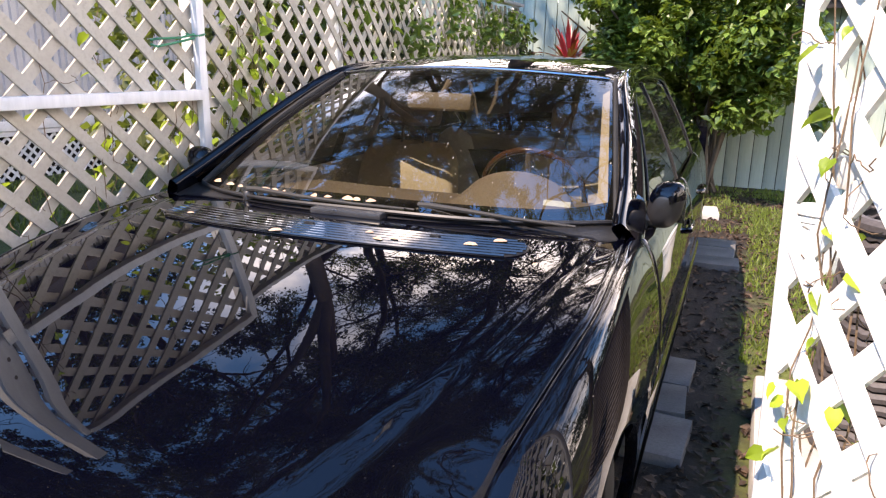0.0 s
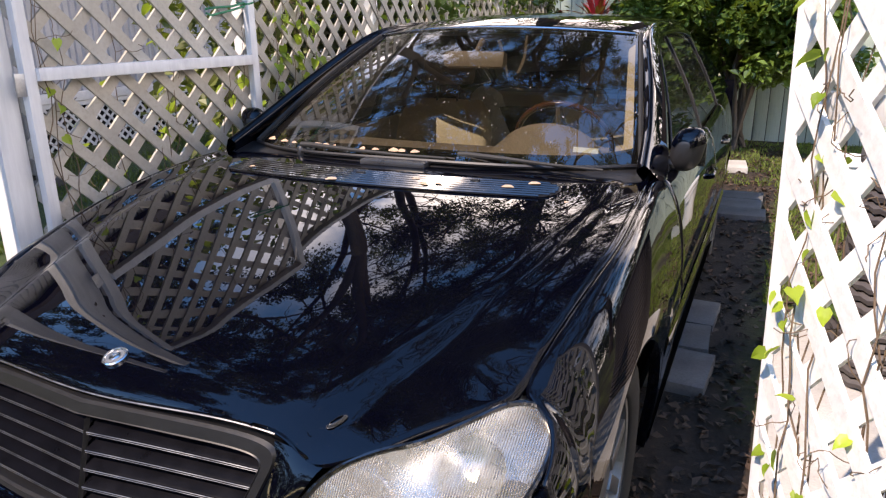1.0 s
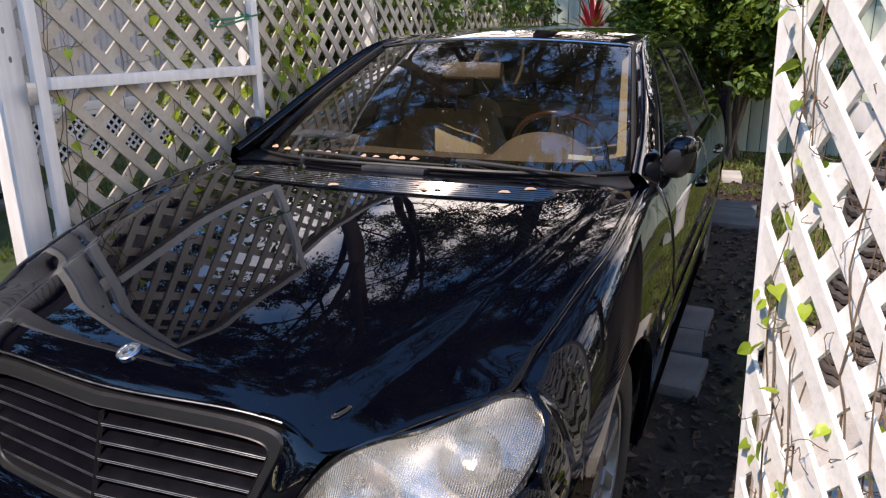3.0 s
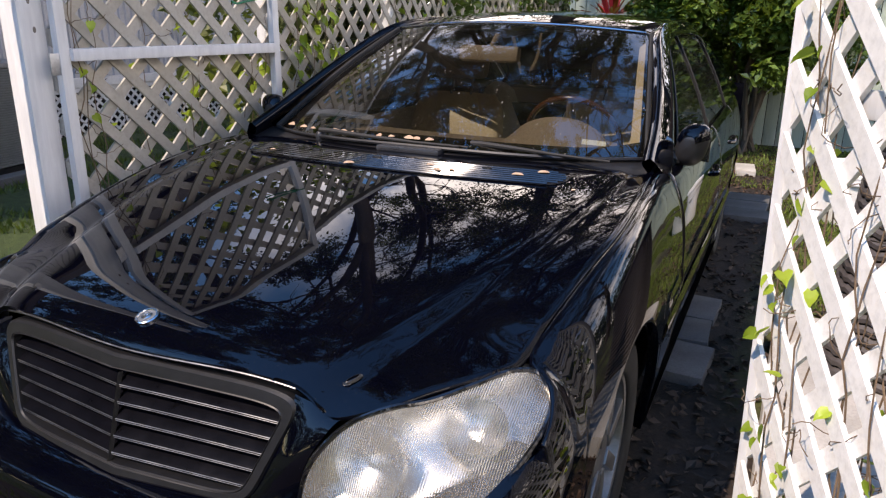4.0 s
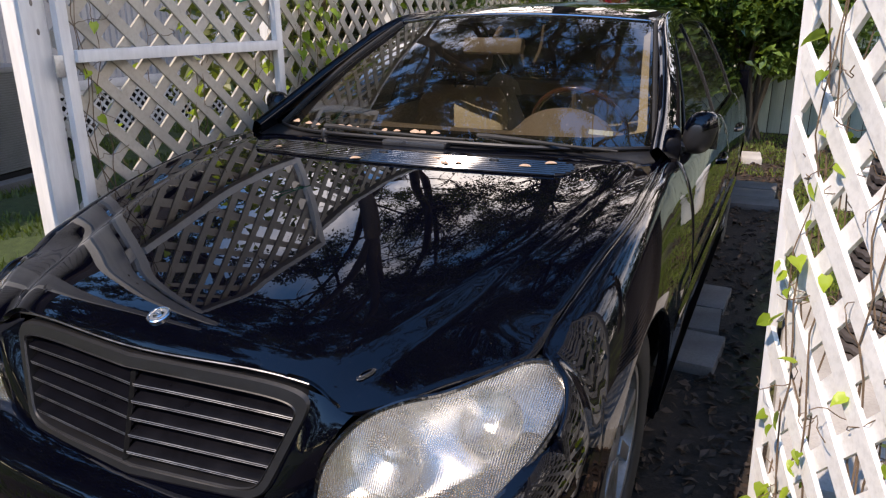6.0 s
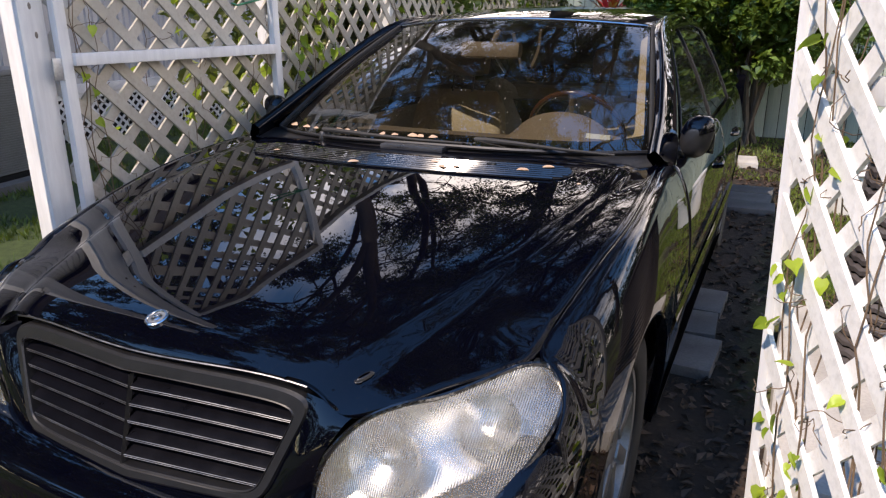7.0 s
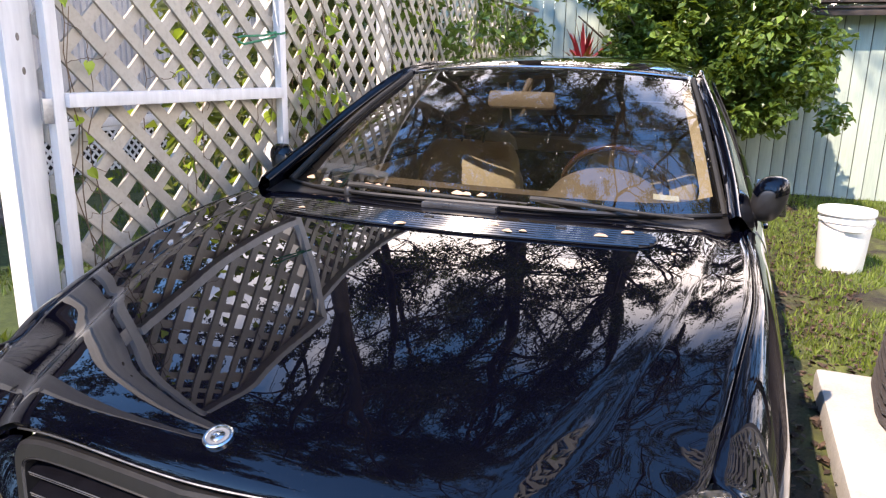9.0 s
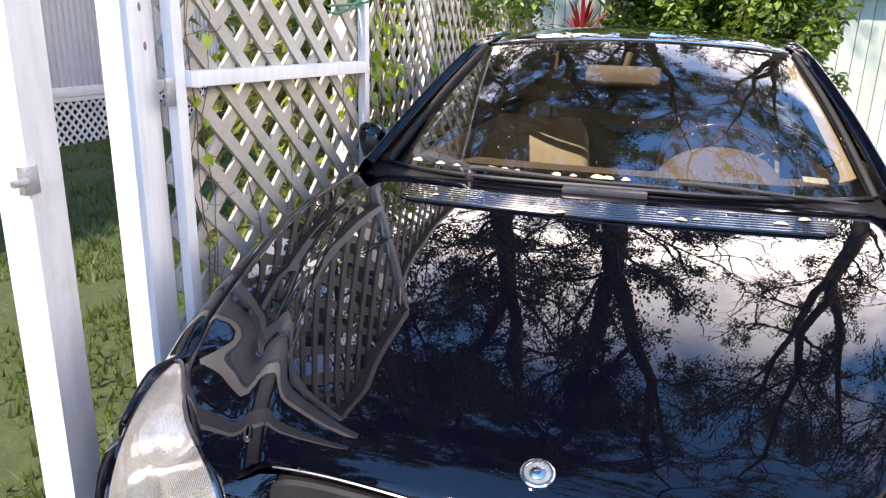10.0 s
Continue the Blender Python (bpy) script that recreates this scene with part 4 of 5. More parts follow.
    part("foliage", lf, M_VINELEAF, t, "fresh light green heart-shaped leaves", smooth=50)


vine_on("vine", "light green vine climbing a sunlit white lattice gate", RA, ru, rn, (0.07, 0.15), (0.2, 1.9), 4, 44, 0.033, 3, SAG)
vine_on("vine", "bare brown vine stems woven through a white lattice gate", RA, ru, rn, (0.2, 0.8), (0.3, 1.8), 9, 12, 0.034, 13, SAG)
vine_on("vine", "leafy green vine behind a white lattice gate", RA, ru, -rn, (0.06, 0.5), (0.2, 1.9), 8, 90, 0.040, 15, SAG)
vine_on("vine", "leafy vine climbing a white lattice fence", FA, fu, fn_, (0.1, 0.55), (0.7, 1.9), 7, 130, 0.05, 5)
vine_on("vine", "leafy vine climbing a white lattice fence", FA, fu, fn_, (0.9, 4.8), (1.0, 1.95), 16, 280, 0.055, 6)
vine_on("vine", "leafy vine climbing a white lattice fence", FA, fu, -fn_, (0.0, 4.8), (0.3, 1.9), 14, 260, 0.055, 7)
vine_on("vine", "thin dry vine climbing a cream lattice gate", GA, gu, gn, (0.03, 0.12), (0.9, 1.9), 3, 10, 0.036, 9)
vine_on("vine", "thin vine behind a cream lattice gate", GA, gu, -gn, (0.1, 0.95), (0.2, 1.8), 8, 90, 0.05, 10)
rng = np.random.default_rng(14)
top = np.stack([-1.27 + rng.normal(size=40) * 0.08, rng.uniform(3.2, 6.9, 40), 1.72 + rng.normal(size=40) * 0.13], 1)
solo("vine", leaves(MB(), rng, top, 0.16, 1500, 0.07), M_BUSH, "dense dark vine mass over a lattice fence top", "vine", "climbing vines", smooth=0)
# hedge behind the fence
hb = np.stack([rng.uniform(-2.5, -1.6, 160), rng.uniform(1.6, 8.4, 160), rng.uniform(0.1, 1.7, 160)], 1)
hb = hb[(hb[:, 1] > 3.3) & (hb[:, 0] > -2.1)]
# dark oak leaf colour carries this hedge's shade
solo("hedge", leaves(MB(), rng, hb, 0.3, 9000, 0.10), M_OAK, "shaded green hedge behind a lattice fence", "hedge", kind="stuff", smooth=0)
gb = np.stack([rng.uniform(-2.1, -1.45, 260), rng.uniform(1.5, 4.2, 260), 0.3 + 1.7 * rng.random(260) ** 0.8], 1)
gb = gb[gb[:, 1] > (0.12 - gb[:, 0]) / 0.783 - 0.32]
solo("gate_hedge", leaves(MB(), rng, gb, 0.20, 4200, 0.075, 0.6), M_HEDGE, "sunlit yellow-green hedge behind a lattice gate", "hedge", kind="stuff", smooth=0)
rs = np.stack([rng.uniform(1.75, 2.5, 40), rng.uniform(0.6, 1.2, 40), rng.uniform(0.2, 1.6, 40)], 1)
solo("side_shrub", leaves(MB(), rng, rs, 0.25, 2600, 0.09), M_BUSH, "green shrub behind a white lattice gate", "shrub", smooth=0)


def blades(name, label, boxes, count, size, seed, mat):
    rr = np.random.default_rng(seed)
    mb = MB()
    for x0, x1, y0, y1, share in boxes:
        k = int(count * share)
        px, py = rr.uniform(x0, x1, k), rr.uniform(y0, y1, k)
        for x, y in zip(px, py):
            if noise.noise(Vector((x * 1.3, y * 1.3, 3.0))) < -0.18:
                continue
            a, h = rr.random() * 6.283, size * (0.5 + rr.random())
            w = 0.10 * h + 0.003
            dx, dy = math.cos(a), math.sin(a)
            lx, ly = rr.normal() * h * 0.45, rr.normal() * h * 0.45
            mb.add([(x - dx * w, y - dy * w, -0.01), (x + dx * w, y + dy * w, -0.01), (x + lx, y + ly, h)], [(0, 1, 2)])
    return solo(name, mb, mat, label, "grass", kind="stuff", smooth=0)


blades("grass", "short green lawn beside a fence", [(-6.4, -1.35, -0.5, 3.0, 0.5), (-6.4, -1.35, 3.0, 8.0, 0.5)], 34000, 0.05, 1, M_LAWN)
blades("grass", "patchy low weeds on soil", [(1.12, 2.6, 2.8, 8.5, 0.85), (0.3, 1.3, 6.0, 8.5, 0.15)], 26000, 0.035, 2, M_GRASS)
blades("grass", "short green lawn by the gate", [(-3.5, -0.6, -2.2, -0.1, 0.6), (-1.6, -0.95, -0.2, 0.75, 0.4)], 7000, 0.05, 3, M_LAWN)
rng = np.random.default_rng(8)
lp = np.stack([rng.uniform(0.6, 1.6, 5200), rng.uniform(-0.5, 8.2, 5200), rng.uniform(0.004, 0.020, 5200)], 1)
solo("leaf_litter", leaves(MB(), rng, lp, 0.004, 5200, 0.042, 2.6), M_DRYLEAF, "dry brown leaf litter on bare soil", "leaves", kind="stuff", smooth=0)

# ---------------------------------------------------------------- the car
car = thing("car", "black four-door saloon parked between lattice fences", "car", m=Matrix.Translation((0, 0.2, 0)) @ pose(0, 0, 0, 0, 0, 1.0) @ Matrix.Translation((0, -0.2, 0)))

zc = curve((0.12, 0.744), (0.135, 0.761), (0.16, 0.781), (0.20, 0.800), (0.27, 0.8185), (0.36, 0.835), (0.5, 0.859), (0.7, 0.890), (0.9, 0.919), (1.1, 0.943), (1.4, 0.970))
xcr = curve((0.09, 0.40), (0.16, 0.43), (0.27, 0.475), (0.44, 0.53), (0.63, 0.585), (0.84, 0.635), (1.2, 0.69), (1.5, 0.71))
drop = curve((0.09, 0.04), (0.3, 0.028), (0.7, 0.022), (1.5, 0.016))
xsh = curve((0.1, 0.72), (0.3, 0.735), (0.46, 0.742), (0.54, 0.758), (0.73, 0.782), (0.98, 0.809), (1.25, 0.808), (1.5, 0.793))
zsh = curve((0.1, 0.63), (0.2, 0.692), (0.3, 0.728), (0.38, 0.748), (0.46, 0.764), (0.54, 0.800), (0.73, 0.852), (0.98, 0.902), (1.25, 0.940), (1.5, 0.958))


def hood_raw(x, y):
    x = abs(x)
    c, z0 = xcr(y) - 0.012, zc(y)
    if x <= c:
        q = x / c
        return z0 - drop(y) * (0.75 * q**2 + 0.25 * q**6)
    z1 = z0 - drop(y)
    t = (x - c) / max(xsh(y) - c, 0.02)
    if t > 1:
        return zsh(y) - (t - 1) * 0.05
    # a short steep step beside the crease, then a flatter shoulder
    fall = z1 - zsh(y)
    step = min(max(0.55 * fall, 0.012), 0.024)
    k = min((x - c) / 0.042, 1.0)
    swell = 0.005 * math.sin(3.14159 * t) ** 1.2 * min(1, max(0, (y - 0.40) / 0.3)) * min(1, max(0, (1.45 - y) / 0.35))
    return z1 - step * k * k * (3 - 2 * k) + (step - fall) * t**1.6 + swell


def hood_z(x, y):
    """Bonnet height, its crease softened most at the nose."""
    r = 0.010 * max(0.25, min(1.0, (0.70 - y) / 0.4))
    return sum(w * hood_raw(x + k * r, y) for k, w in ((-2, 1), (-1, 2), (0, 3), (1, 2), (2, 1))) / 9


rim = curve((0.0, (0.418, 0.168)), (0.08, (0.49, 0.160)), (0.16, (0.572, 0.214)), (0.22, (0.626, 0.276)), (0.29, (0.69, 0.352)), (0.35, (0.737, 0.424)), (0.42, (0.755, 0.54)), (0.54, (0.779, 0.73)), (0.68, (0.806, 0.98)), (0.84, (0.805, 1.25)), (1.0, (0.792, 1.47)))


def hood_pt(u, v):
    """u -1..1 across, v 0..1 front to back."""
    b = rim(v)
    a = abs(u)
    yc = 0.135 + 1.230 * v
    k = a * a * (3 - 2 * a) * 0.5 + 0.5 * a**2
    x, y = b[0] * u, yc + (b[1] - yc) * k
    return Vector((x, y, hood_z(x, y)))


def skirted(fn, nu, nv, depth=0.02, inset=0.006, edge=0.004):
    """Grid panel whose four sides turn down in a small rounded lip."""
    mb = MB()
    g = [[fn(-1 + 2 * i / nu, j / nv) for i in range(nu + 1)] for j in range(nv + 1)]
    nU, nV = nu + 5, nv + 5

    def at(i, j):
        ii, jj = min(max(i - 2, 0), nu), min(max(j - 2, 0), nv)
        p = g[jj][ii].copy()
        ox = (2 - i if i < 2 else i - (nu + 2) if i > nu + 2 else 0)
        oy = (2 - j if j < 2 else j - (nv + 2) if j > nv + 2 else 0)
        o = max(ox, oy)
        if o:
            du = g[jj][min(ii + 1, nu)] - g[jj][max(ii - 1, 0)]
            dv = g[min(jj + 1, nv)][ii] - g[max(jj - 1, 0)][ii]
            nrm = du.cross(dv)
            nrm = nrm.normalized() if nrm.length else Vector((0, 0, 1))
            out = Vector((0, 0, 0))
            if ox:
                out += du.normalized() * (-1 if i < 2 else 1)
            if oy:
                out += dv.normalized() * (-1 if j < 2 else 1)
            if ox and oy:
                out *= 0.35
            if o == 1:
                p += out * edge - nrm * edge
            else:
                p += out * edge - nrm * depth
        return p
    vs = [at(i, j) for j in range(nV) for i in range(nU)]
    fs = [(j * nU + i, j * nU + i + 1, (j + 1) * nU + i + 1, (j + 1) * nU + i) for j in range(nV - 1) for i in range(nU - 1)]
    return mb.add(vs, fs)


hood = part("hood", skirted(hood_pt, 96, 72, 0.011), M_PAINT, car, "glossy black bonnet with dust specks", smooth=50)

# thin bright tube drawn as the sun's highlight on the bonnet lip
lip = MB().tube([hood_pt(u, 0.0) + Vector((0, -0.0035, -0.0035)) for u in np.linspace(-0.96, 0.96, 60)], 0.0022, 6)
part("lip_highlight", lip, M_HIGHLIGHT, hood, "thin bright highlight line along the front lip")

# badge on the bonnet: a plain ringed disc
n_b = Vector((0, -0.92 * (hood_z(0, 0.23) - hood_z(0, 0.17)) / 0.06, 1)).normalized()
mbadge = Matrix.Translation((0, 0.2, hood_z(0, 0.2))) @ n_b.to_track_quat("Z", "Y").to_matrix().to_4x4()
badge = part("badge", MB().lathe([(0.0245, -0.012), (0.0250, 0.004), (0.0225, 0.0058), (0.0195, 0.0058), (0.0185, 0.0045), (0.018, 0.003), (0.0, 0.003)], 40, mbadge), M_CHROME, hood, "round chrome badge")
part("badge_centre", MB().lathe([(0.012, 0.0031), (0.0115, 0.0052), (0.008, 0.0066), (0.0045, 0.0068), (0.004, 0.0052), (0.0, 0.0052)], 24, mbadge), M_CHROME, badge)
part("badge_field", MB().lathe([(0.0182, 0.0036), (0.0121, 0.0036)], 32, mbadge), M_BADGE, badge, "grey enamel field")

# air intake louvres at the back of the bonnet
def vent_y(x):
    return 1.196 + 0.19 * x * x


def vent_half(x, w=0.064):
    d = 0.585 - abs(x)
    return w if d > w else math.sqrt(max(0.0, w * w - (w - d) ** 2)) + 0.0005


vb = MB()
vb.grid(lambda u, v: (lambda x, k: Vector((x, vent_y(x) + k, hood_z(x, vent_y(x) + k) + 0.0022)))(-0.585 + 1.17 * (0.5 - 0.5 * math.cos(3.14159 * u)), (2 * v - 1) * vent_half(-0.585 + 1.17 * (0.5 - 0.5 * math.cos(3.14159 * u)))), 80, 6)
vent = part("hood_vent", vb, M_BLACKPL, hood, "black louvred air intake")
for i in range(7):
    k = -0.057 + 0.019 * i
    half = 0.585 - 0.064 + math.sqrt(max(0.0, 0.062**2 - k * k)) - 0.004
    pts = [Vector((x, vent_y(x) + k, hood_z(x, vent_y(x) + k) + 0.004)) for x in np.linspace(-half, half, 40)]
    part("louvre", MB().tube(pts, 0.0062, 8), M_FRIT, vent)
for x in (-0.30, -0.05, 0.33):
    y = vent_y(x) + 0.03
    part("clip", MB().box((x - 0.014, y - 0.006, hood_z(x, y) + 0.004), (x + 0.014, y + 0.006, hood_z(x, y) + 0.014), 0.003), M_BLACKPL, vent)

for sg in (-1, 1):
    p = Vector((sg * 0.484, 0.230, hood_z(0.484, 0.230) + 0.001))
    mw = Matrix.Translation(p) @ pose(0, 0, 0, 14, sg * 10, sg * -28)
    jet = part("washer_nozzle", MB().grid(lambda u, v: mw @ Vector((0.0075 * math.cos(6.28319 * u) * (1 - 0.55 * v), 0.021 * math.sin(6.28319 * u) * (1 - 0.35 * v), 0.006 * math.sin(1.5708 * v))), 20, 5, closed_u=True), M_BLACKPL, hood, "black washer nozzle")
    part("nozzle_lip", MB().tube([mw @ Vector((0.0078 * math.cos(a), 0.0215 * math.sin(a), 0.001)) for a in np.linspace(3.6, 5.8, 12)], 0.0011, 6), M_COWLGREY, jet, "grey nozzle lip")

# grille: rounded frame, slats in a shallow V
def grille_y(x, z):
    return 0.054 + 0.108 * abs(x) + (z - 0.51) * 0.30


def grille_loop(k, top=0.0, e=0.29, n=104):
    """Rounded trapezium; k shrinks it in metres, top lowers its upper side further."""
    out = []
    for i in range(n):
        a = 6.28319 * i / n
        cx, cz = math.cos(a), math.sin(a)
        sx = math.copysign(abs(cx) ** e, cx)
        sz = math.copysign(abs(cz) ** e, cz)
        z = 0.628 - top / 2 + sz * (0.116 - k - top / 2)
        w = 0.330 + 0.085 * (z - 0.53) / 0.2 - k
        z -= 0.005 * (abs(sx) ** 2) * (0.5 + 0.5 * sz)
        out.append((sx * w, z))
    return out


gf = MB()
loops = [(-0.003, 0.0, 0.25, 0.05), (-0.002, 0.0, 0.25, 0.0), (0.002, 0.0, 0.25, -0.006), (0.018, 0.004, 0.22, -0.006), (0.0195, 0.004, 0.20, -0.0042), (0.0215, 0.004, 0.20, -0.0062), (0.0235, 0.004, 0.20, -0.003), (0.0245, 0.004, 0.20, 0.03)]
rings = []
for k, tp, e, d in loops:
    rings.append([Vector((x, grille_y(x, z) + d, z)) for x, z in grille_loop(k, tp, e)])
nn = len(rings[0])
gf.add([p for r in rings for p in r], [(j * nn + i, j * nn + (i + 1) % nn, (j + 1) * nn + (i + 1) % nn, (j + 1) * nn + i) for j in range(len(rings) - 1) for i in range(nn)])
grille = part("grille", gf, M_GRILLE, car, "matt black horizontal-slat grille", smooth=24)
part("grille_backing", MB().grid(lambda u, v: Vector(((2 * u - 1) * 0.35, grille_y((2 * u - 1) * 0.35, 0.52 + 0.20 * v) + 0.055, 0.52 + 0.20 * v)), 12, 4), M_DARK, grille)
part("centre_bar", MB().grid(lambda u, v: Vector(((2 * u - 1) * 0.0035, grille_y(0, 0.537 + 0.176 * v) - 0.004 + 0.01 * abs(2 * u - 1), 0.537 + 0.176 * v)), 4, 6), M_GRILLE, grille, smooth=20)
for i in range(5):
    z = 0.5545 + 0.0335 * i
    for sg in (-1, 1):
        w = 0.306 + 0.085 * (z - 0.53) / 0.2

        def slat(u, v, z=z, sg=sg, w=w):
            x = sg * (0.0025 + (w - 0.0025) * u)
            prof = ((0.050, 0.024), (0.004, 0.0030), (0.0012, 0.001), (0.0, -0.0012), (0.0028, -0.0026), (0.0028, -0.004), (0.0, -0.0052), (0.0006, -0.008), (0.034, -0.006))
            d, h = prof[int(round(v * 9)) % 9]
            zz = z + h - 0.012 * (x / 0.4) ** 2 * (z - 0.55) / 0.19
            return Vector((x, grille_y(x, z) + 0.001 + d, zz))
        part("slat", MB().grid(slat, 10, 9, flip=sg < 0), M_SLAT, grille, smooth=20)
        # two fine tubes per slat drawn as its highlight lines
        for v in (3 / 9, 6 / 9):
            part("slat_highlight", MB().tube([slat(j / 10, v) + Vector((0, -0.0003, 0)) for j in range(11)], 0.0010 if v < 0.5 else 0.0007, 6), M_HIGHLIGHT, grille)

# painted cheek between grille and lamp: rolls over from the bonnet's lip
cheek_r = curve((0.0, (0.430, 0.122, 0.512)), (0.3, (0.434, 0.119, 0.575)), (0.55, (0.446, 0.124, 0.630)), (0.78, (0.473, 0.143, 0.681)), (0.9, (0.487, 0.155, 0.702)), (1.0, (0.499, 0.172, 0.714)))
for sg in (-1, 1):
    def cheek(u, v, sg=sg):
        z = 0.515 + 0.205 * v
        w0 = 0.328 + 0.085 * (z - 0.53) / 0.2
        a = Vector((w0, grille_y(w0, z) + 0.004 - 0.006 * v, z))
        if v > 0.9:
            k = (v - 0.9) / 0.1
            a += Vector((-0.012 * k, 0.008 * k, 0.016 * k * (2 - k)))
        p = a.lerp(Vector(cheek_r(v)), u)
        p.y -= 0.010 * math.sin(3.14159 * u) * (1 - v**3)
        return Vector((sg * p.x, p.y, p.z))
    part("nose_panel", MB().grid(cheek, 10, 20, flip=sg < 0), M_PAINT, car, smooth=60)

bplan = curve((0.0, (0.0, -0.035)), (0.35, (0.35, -0.012)), (0.6, (0.60, 0.055)), (0.8, (0.765, 0.165)), (0.92, (0.838, 0.29)), (1.0, (0.866, 0.47)))
btop = curve((0.0, 0.515), (0.35, 0.522), (0.5, 0.534), (0.62, 0.532), (0.8, 0.588), (0.92, 0.640), (1.0, 0.62))


def bumper_pt(u, v):
    t = abs(2 * u - 1)
    sg = 1 if u >= 0.5 else -1
    p, zt = bplan(t), btop(t)
    prof = ((0.13, 0.004), (0.03, -0.002), (0.008, -0.016), (0.0, -0.05), (0.0, -0.11), (0.012, -0.16), (0.012, -0.20), (0.0, -0.23), (0.03, -0.30))
    d, h = prof[int(round(v * 8))]
    k = 1 - min(d, 0.085) / 0.9
    return Vector((sg * p[0] * k, p[1] + d * (1 - 0.7 * t**3), zt + h))


part("front_bumper", MB().grid(bumper_pt, 64, 8, flip=True), M_PAINT, car, "glossy black front bumper", smooth=60)

# headlights
LAMP = [(0.428, 0.530), (0.442, 0.592), (0.459, 0.639), (0.490, 0.684), (0.527, 0.714), (0.576, 0.730), (0.626, 0.732), (0.688, 0.745), (0.733, 0.753), (0.776, 0.742), (0.808, 0.712), (0.817, 0.68), (0.803, 0.642), (0.768, 0.60), (0.70, 0.552), (0.60, 0.522), (0.50, 0.512)]
LC = Vector((0.640, 0.645))


def lamp_y(x, z):
    k = min(1.0, max(0.0, (0.60 - x) / 0.12))
    return 0.092 + 0.025 * k * k * (3 - 2 * k) + 0.37 * (x - 0.4) ** 2 + (-0.2 + 4.6 * (x - 0.4)) * (z - 0.55)


loop_pts = [(i / len(LAMP), p) for i, p in enumerate(LAMP + LAMP[:1])]
lamp_loop = curve(*loop_pts)
for sg in (-1, 1):
    lamp = part("headlight", MB().grid(lambda u, v, sg=sg: (lambda q, r: Vector((sg * q[0], lamp_y(q[0], q[1]) + 0.035 + 0.06 * math.sqrt(max(0, 1 - r * r)), q[1])))(tuple(LC + (Vector(lamp_loop(u)) - LC) * (v * 0.995)), v), 72, 14, flip=sg < 0), M_SILVER, car, "clouded headlight with fluted glass")
    lens = part("lens", MB().grid(lambda u, v, sg=sg: (lambda q, r: Vector((sg * (q[0] + 0.05 * (q[0] - 0.55) * (1 - r**2)), lamp_y(q[0], q[1]) - 0.030 * (1 - r**2.4), q[1])))(tuple(LC + (Vector(lamp_loop(u)) - LC) * max(v, 0.001)), v), 72, 16, flip=sg > 0), M_LENS, lamp, "aged fluted glass lens", smooth=70)
    lens.visible_shadow = False
    part("seal", MB().tube([Vector((sg * q[0], lamp_y(q[0], q[1]) + 0.002, q[1])) for q in (lamp_loop(i / 90) for i in range(91))], 0.006, 8), M_FRIT, lamp, "black rubber seal")
    for bx, bz, br in ((0.545, 0.625, 0.068), (0.700, 0.672, 0.058)):
        mm = Matrix.Translation((sg * bx, lamp_y(bx, bz) + 0.036, bz)) @ pose(0, 0, 0, 90 - math.degrees(math.atan(4.6 * (bx - 0.4) - 0.2)), 0, 0)
        part("reflector", MB().lathe([(br * 1.10, -0.004), (br * 1.04, 0.001), (br * 0.95, -0.003), (br * 0.75, -0.013), (br * 0.4, -0.024), (0.012, -0.028), (0.011, -0.012), (0.0, -0.010)], 32, mm), M_SILVER, lamp, "bright round reflector")

# wings, doors, quarters: one curved flank, cut into panels
xt = curve((0.30, 0.822), (0.37, 0.826), (0.42, 0.803), (0.455, 0.752), (0.54, 0.763), (0.73, 0.787), (0.98, 0.814), (1.25, 0.813), (1.5, 0.805), (1.7, 0.826), (2.4, 0.84), (3.6, 0.83), (4.3, 0.78), (4.7, 0.72), (4.88, 0.62))
zt = curve((0.30, 0.640), (0.37, 0.690), (0.42, 0.738), (0.455, 0.757), (0.54, 0.799), (0.73, 0.851), (0.98, 0.901), (1.25, 0.939), (1.5, 0.953), (1.7, 0.945), (2.4, 0.948), (3.6, 0.965), (4.3, 0.985), (4.7, 0.985), (4.88, 0.95))
xw = curve((0.30, 0.838), (0.45, 0.868), (0.7, 0.900), (0.9, 0.906), (1.5, 0.908), (2.5, 0.912), (3.8, 0.905), (4.3, 0.88), (4.7, 0.80), (4.88, 0.68))
WHEELS = (0.86, 3.82)


def low_z(y):
    z = 0.20
    for yw in WHEELS:
        d = abs(y - yw)
        if d < 0.365:
            z = max(z, 0.325 + math.sqrt(0.365**2 - d * d) * 0.99)
    return z


def flank(y, v, sg):
    """v 0 at the sill or arch, 1 at the shoulder line."""
    top, bot = zt(y), low_z(y)
    zw = min(0.57 + 0.09 * min(1.0, max(0.0, (y - 1.2) / 0.6)), top - 0.07)
    z = bot + (top - bot) * v
    if z > zw:
        q = min((z - zw) / (top - zw), 1.0)
        x = xt(y) + (xw(y) - xt(y)) * math.sqrt(max(0.0, 1 - q**2.0))
    else:
        x = xw(y) - 0.05 * ((zw - z) / 0.46) ** 2
        x += 0.006 * math.exp(-(((z - 0.60) / 0.02) ** 2))
    return Vector((sg * x, y, z))


def flank_panel(name, y0, y1, sg, n, label=""):
    def f(u, v):
        y = y0 + (y1 - y0) * (u + 1) / 2
        v = 1 - (1 - v) ** 1.6
        return flank(y, v, sg)
    fn = f if sg > 0 else (lambda u, v: f(-u, v))
    return part(name, skirted(fn, n, 46, 0.03, 0.01, 0.003), M_PAINT, car, label, smooth=50)


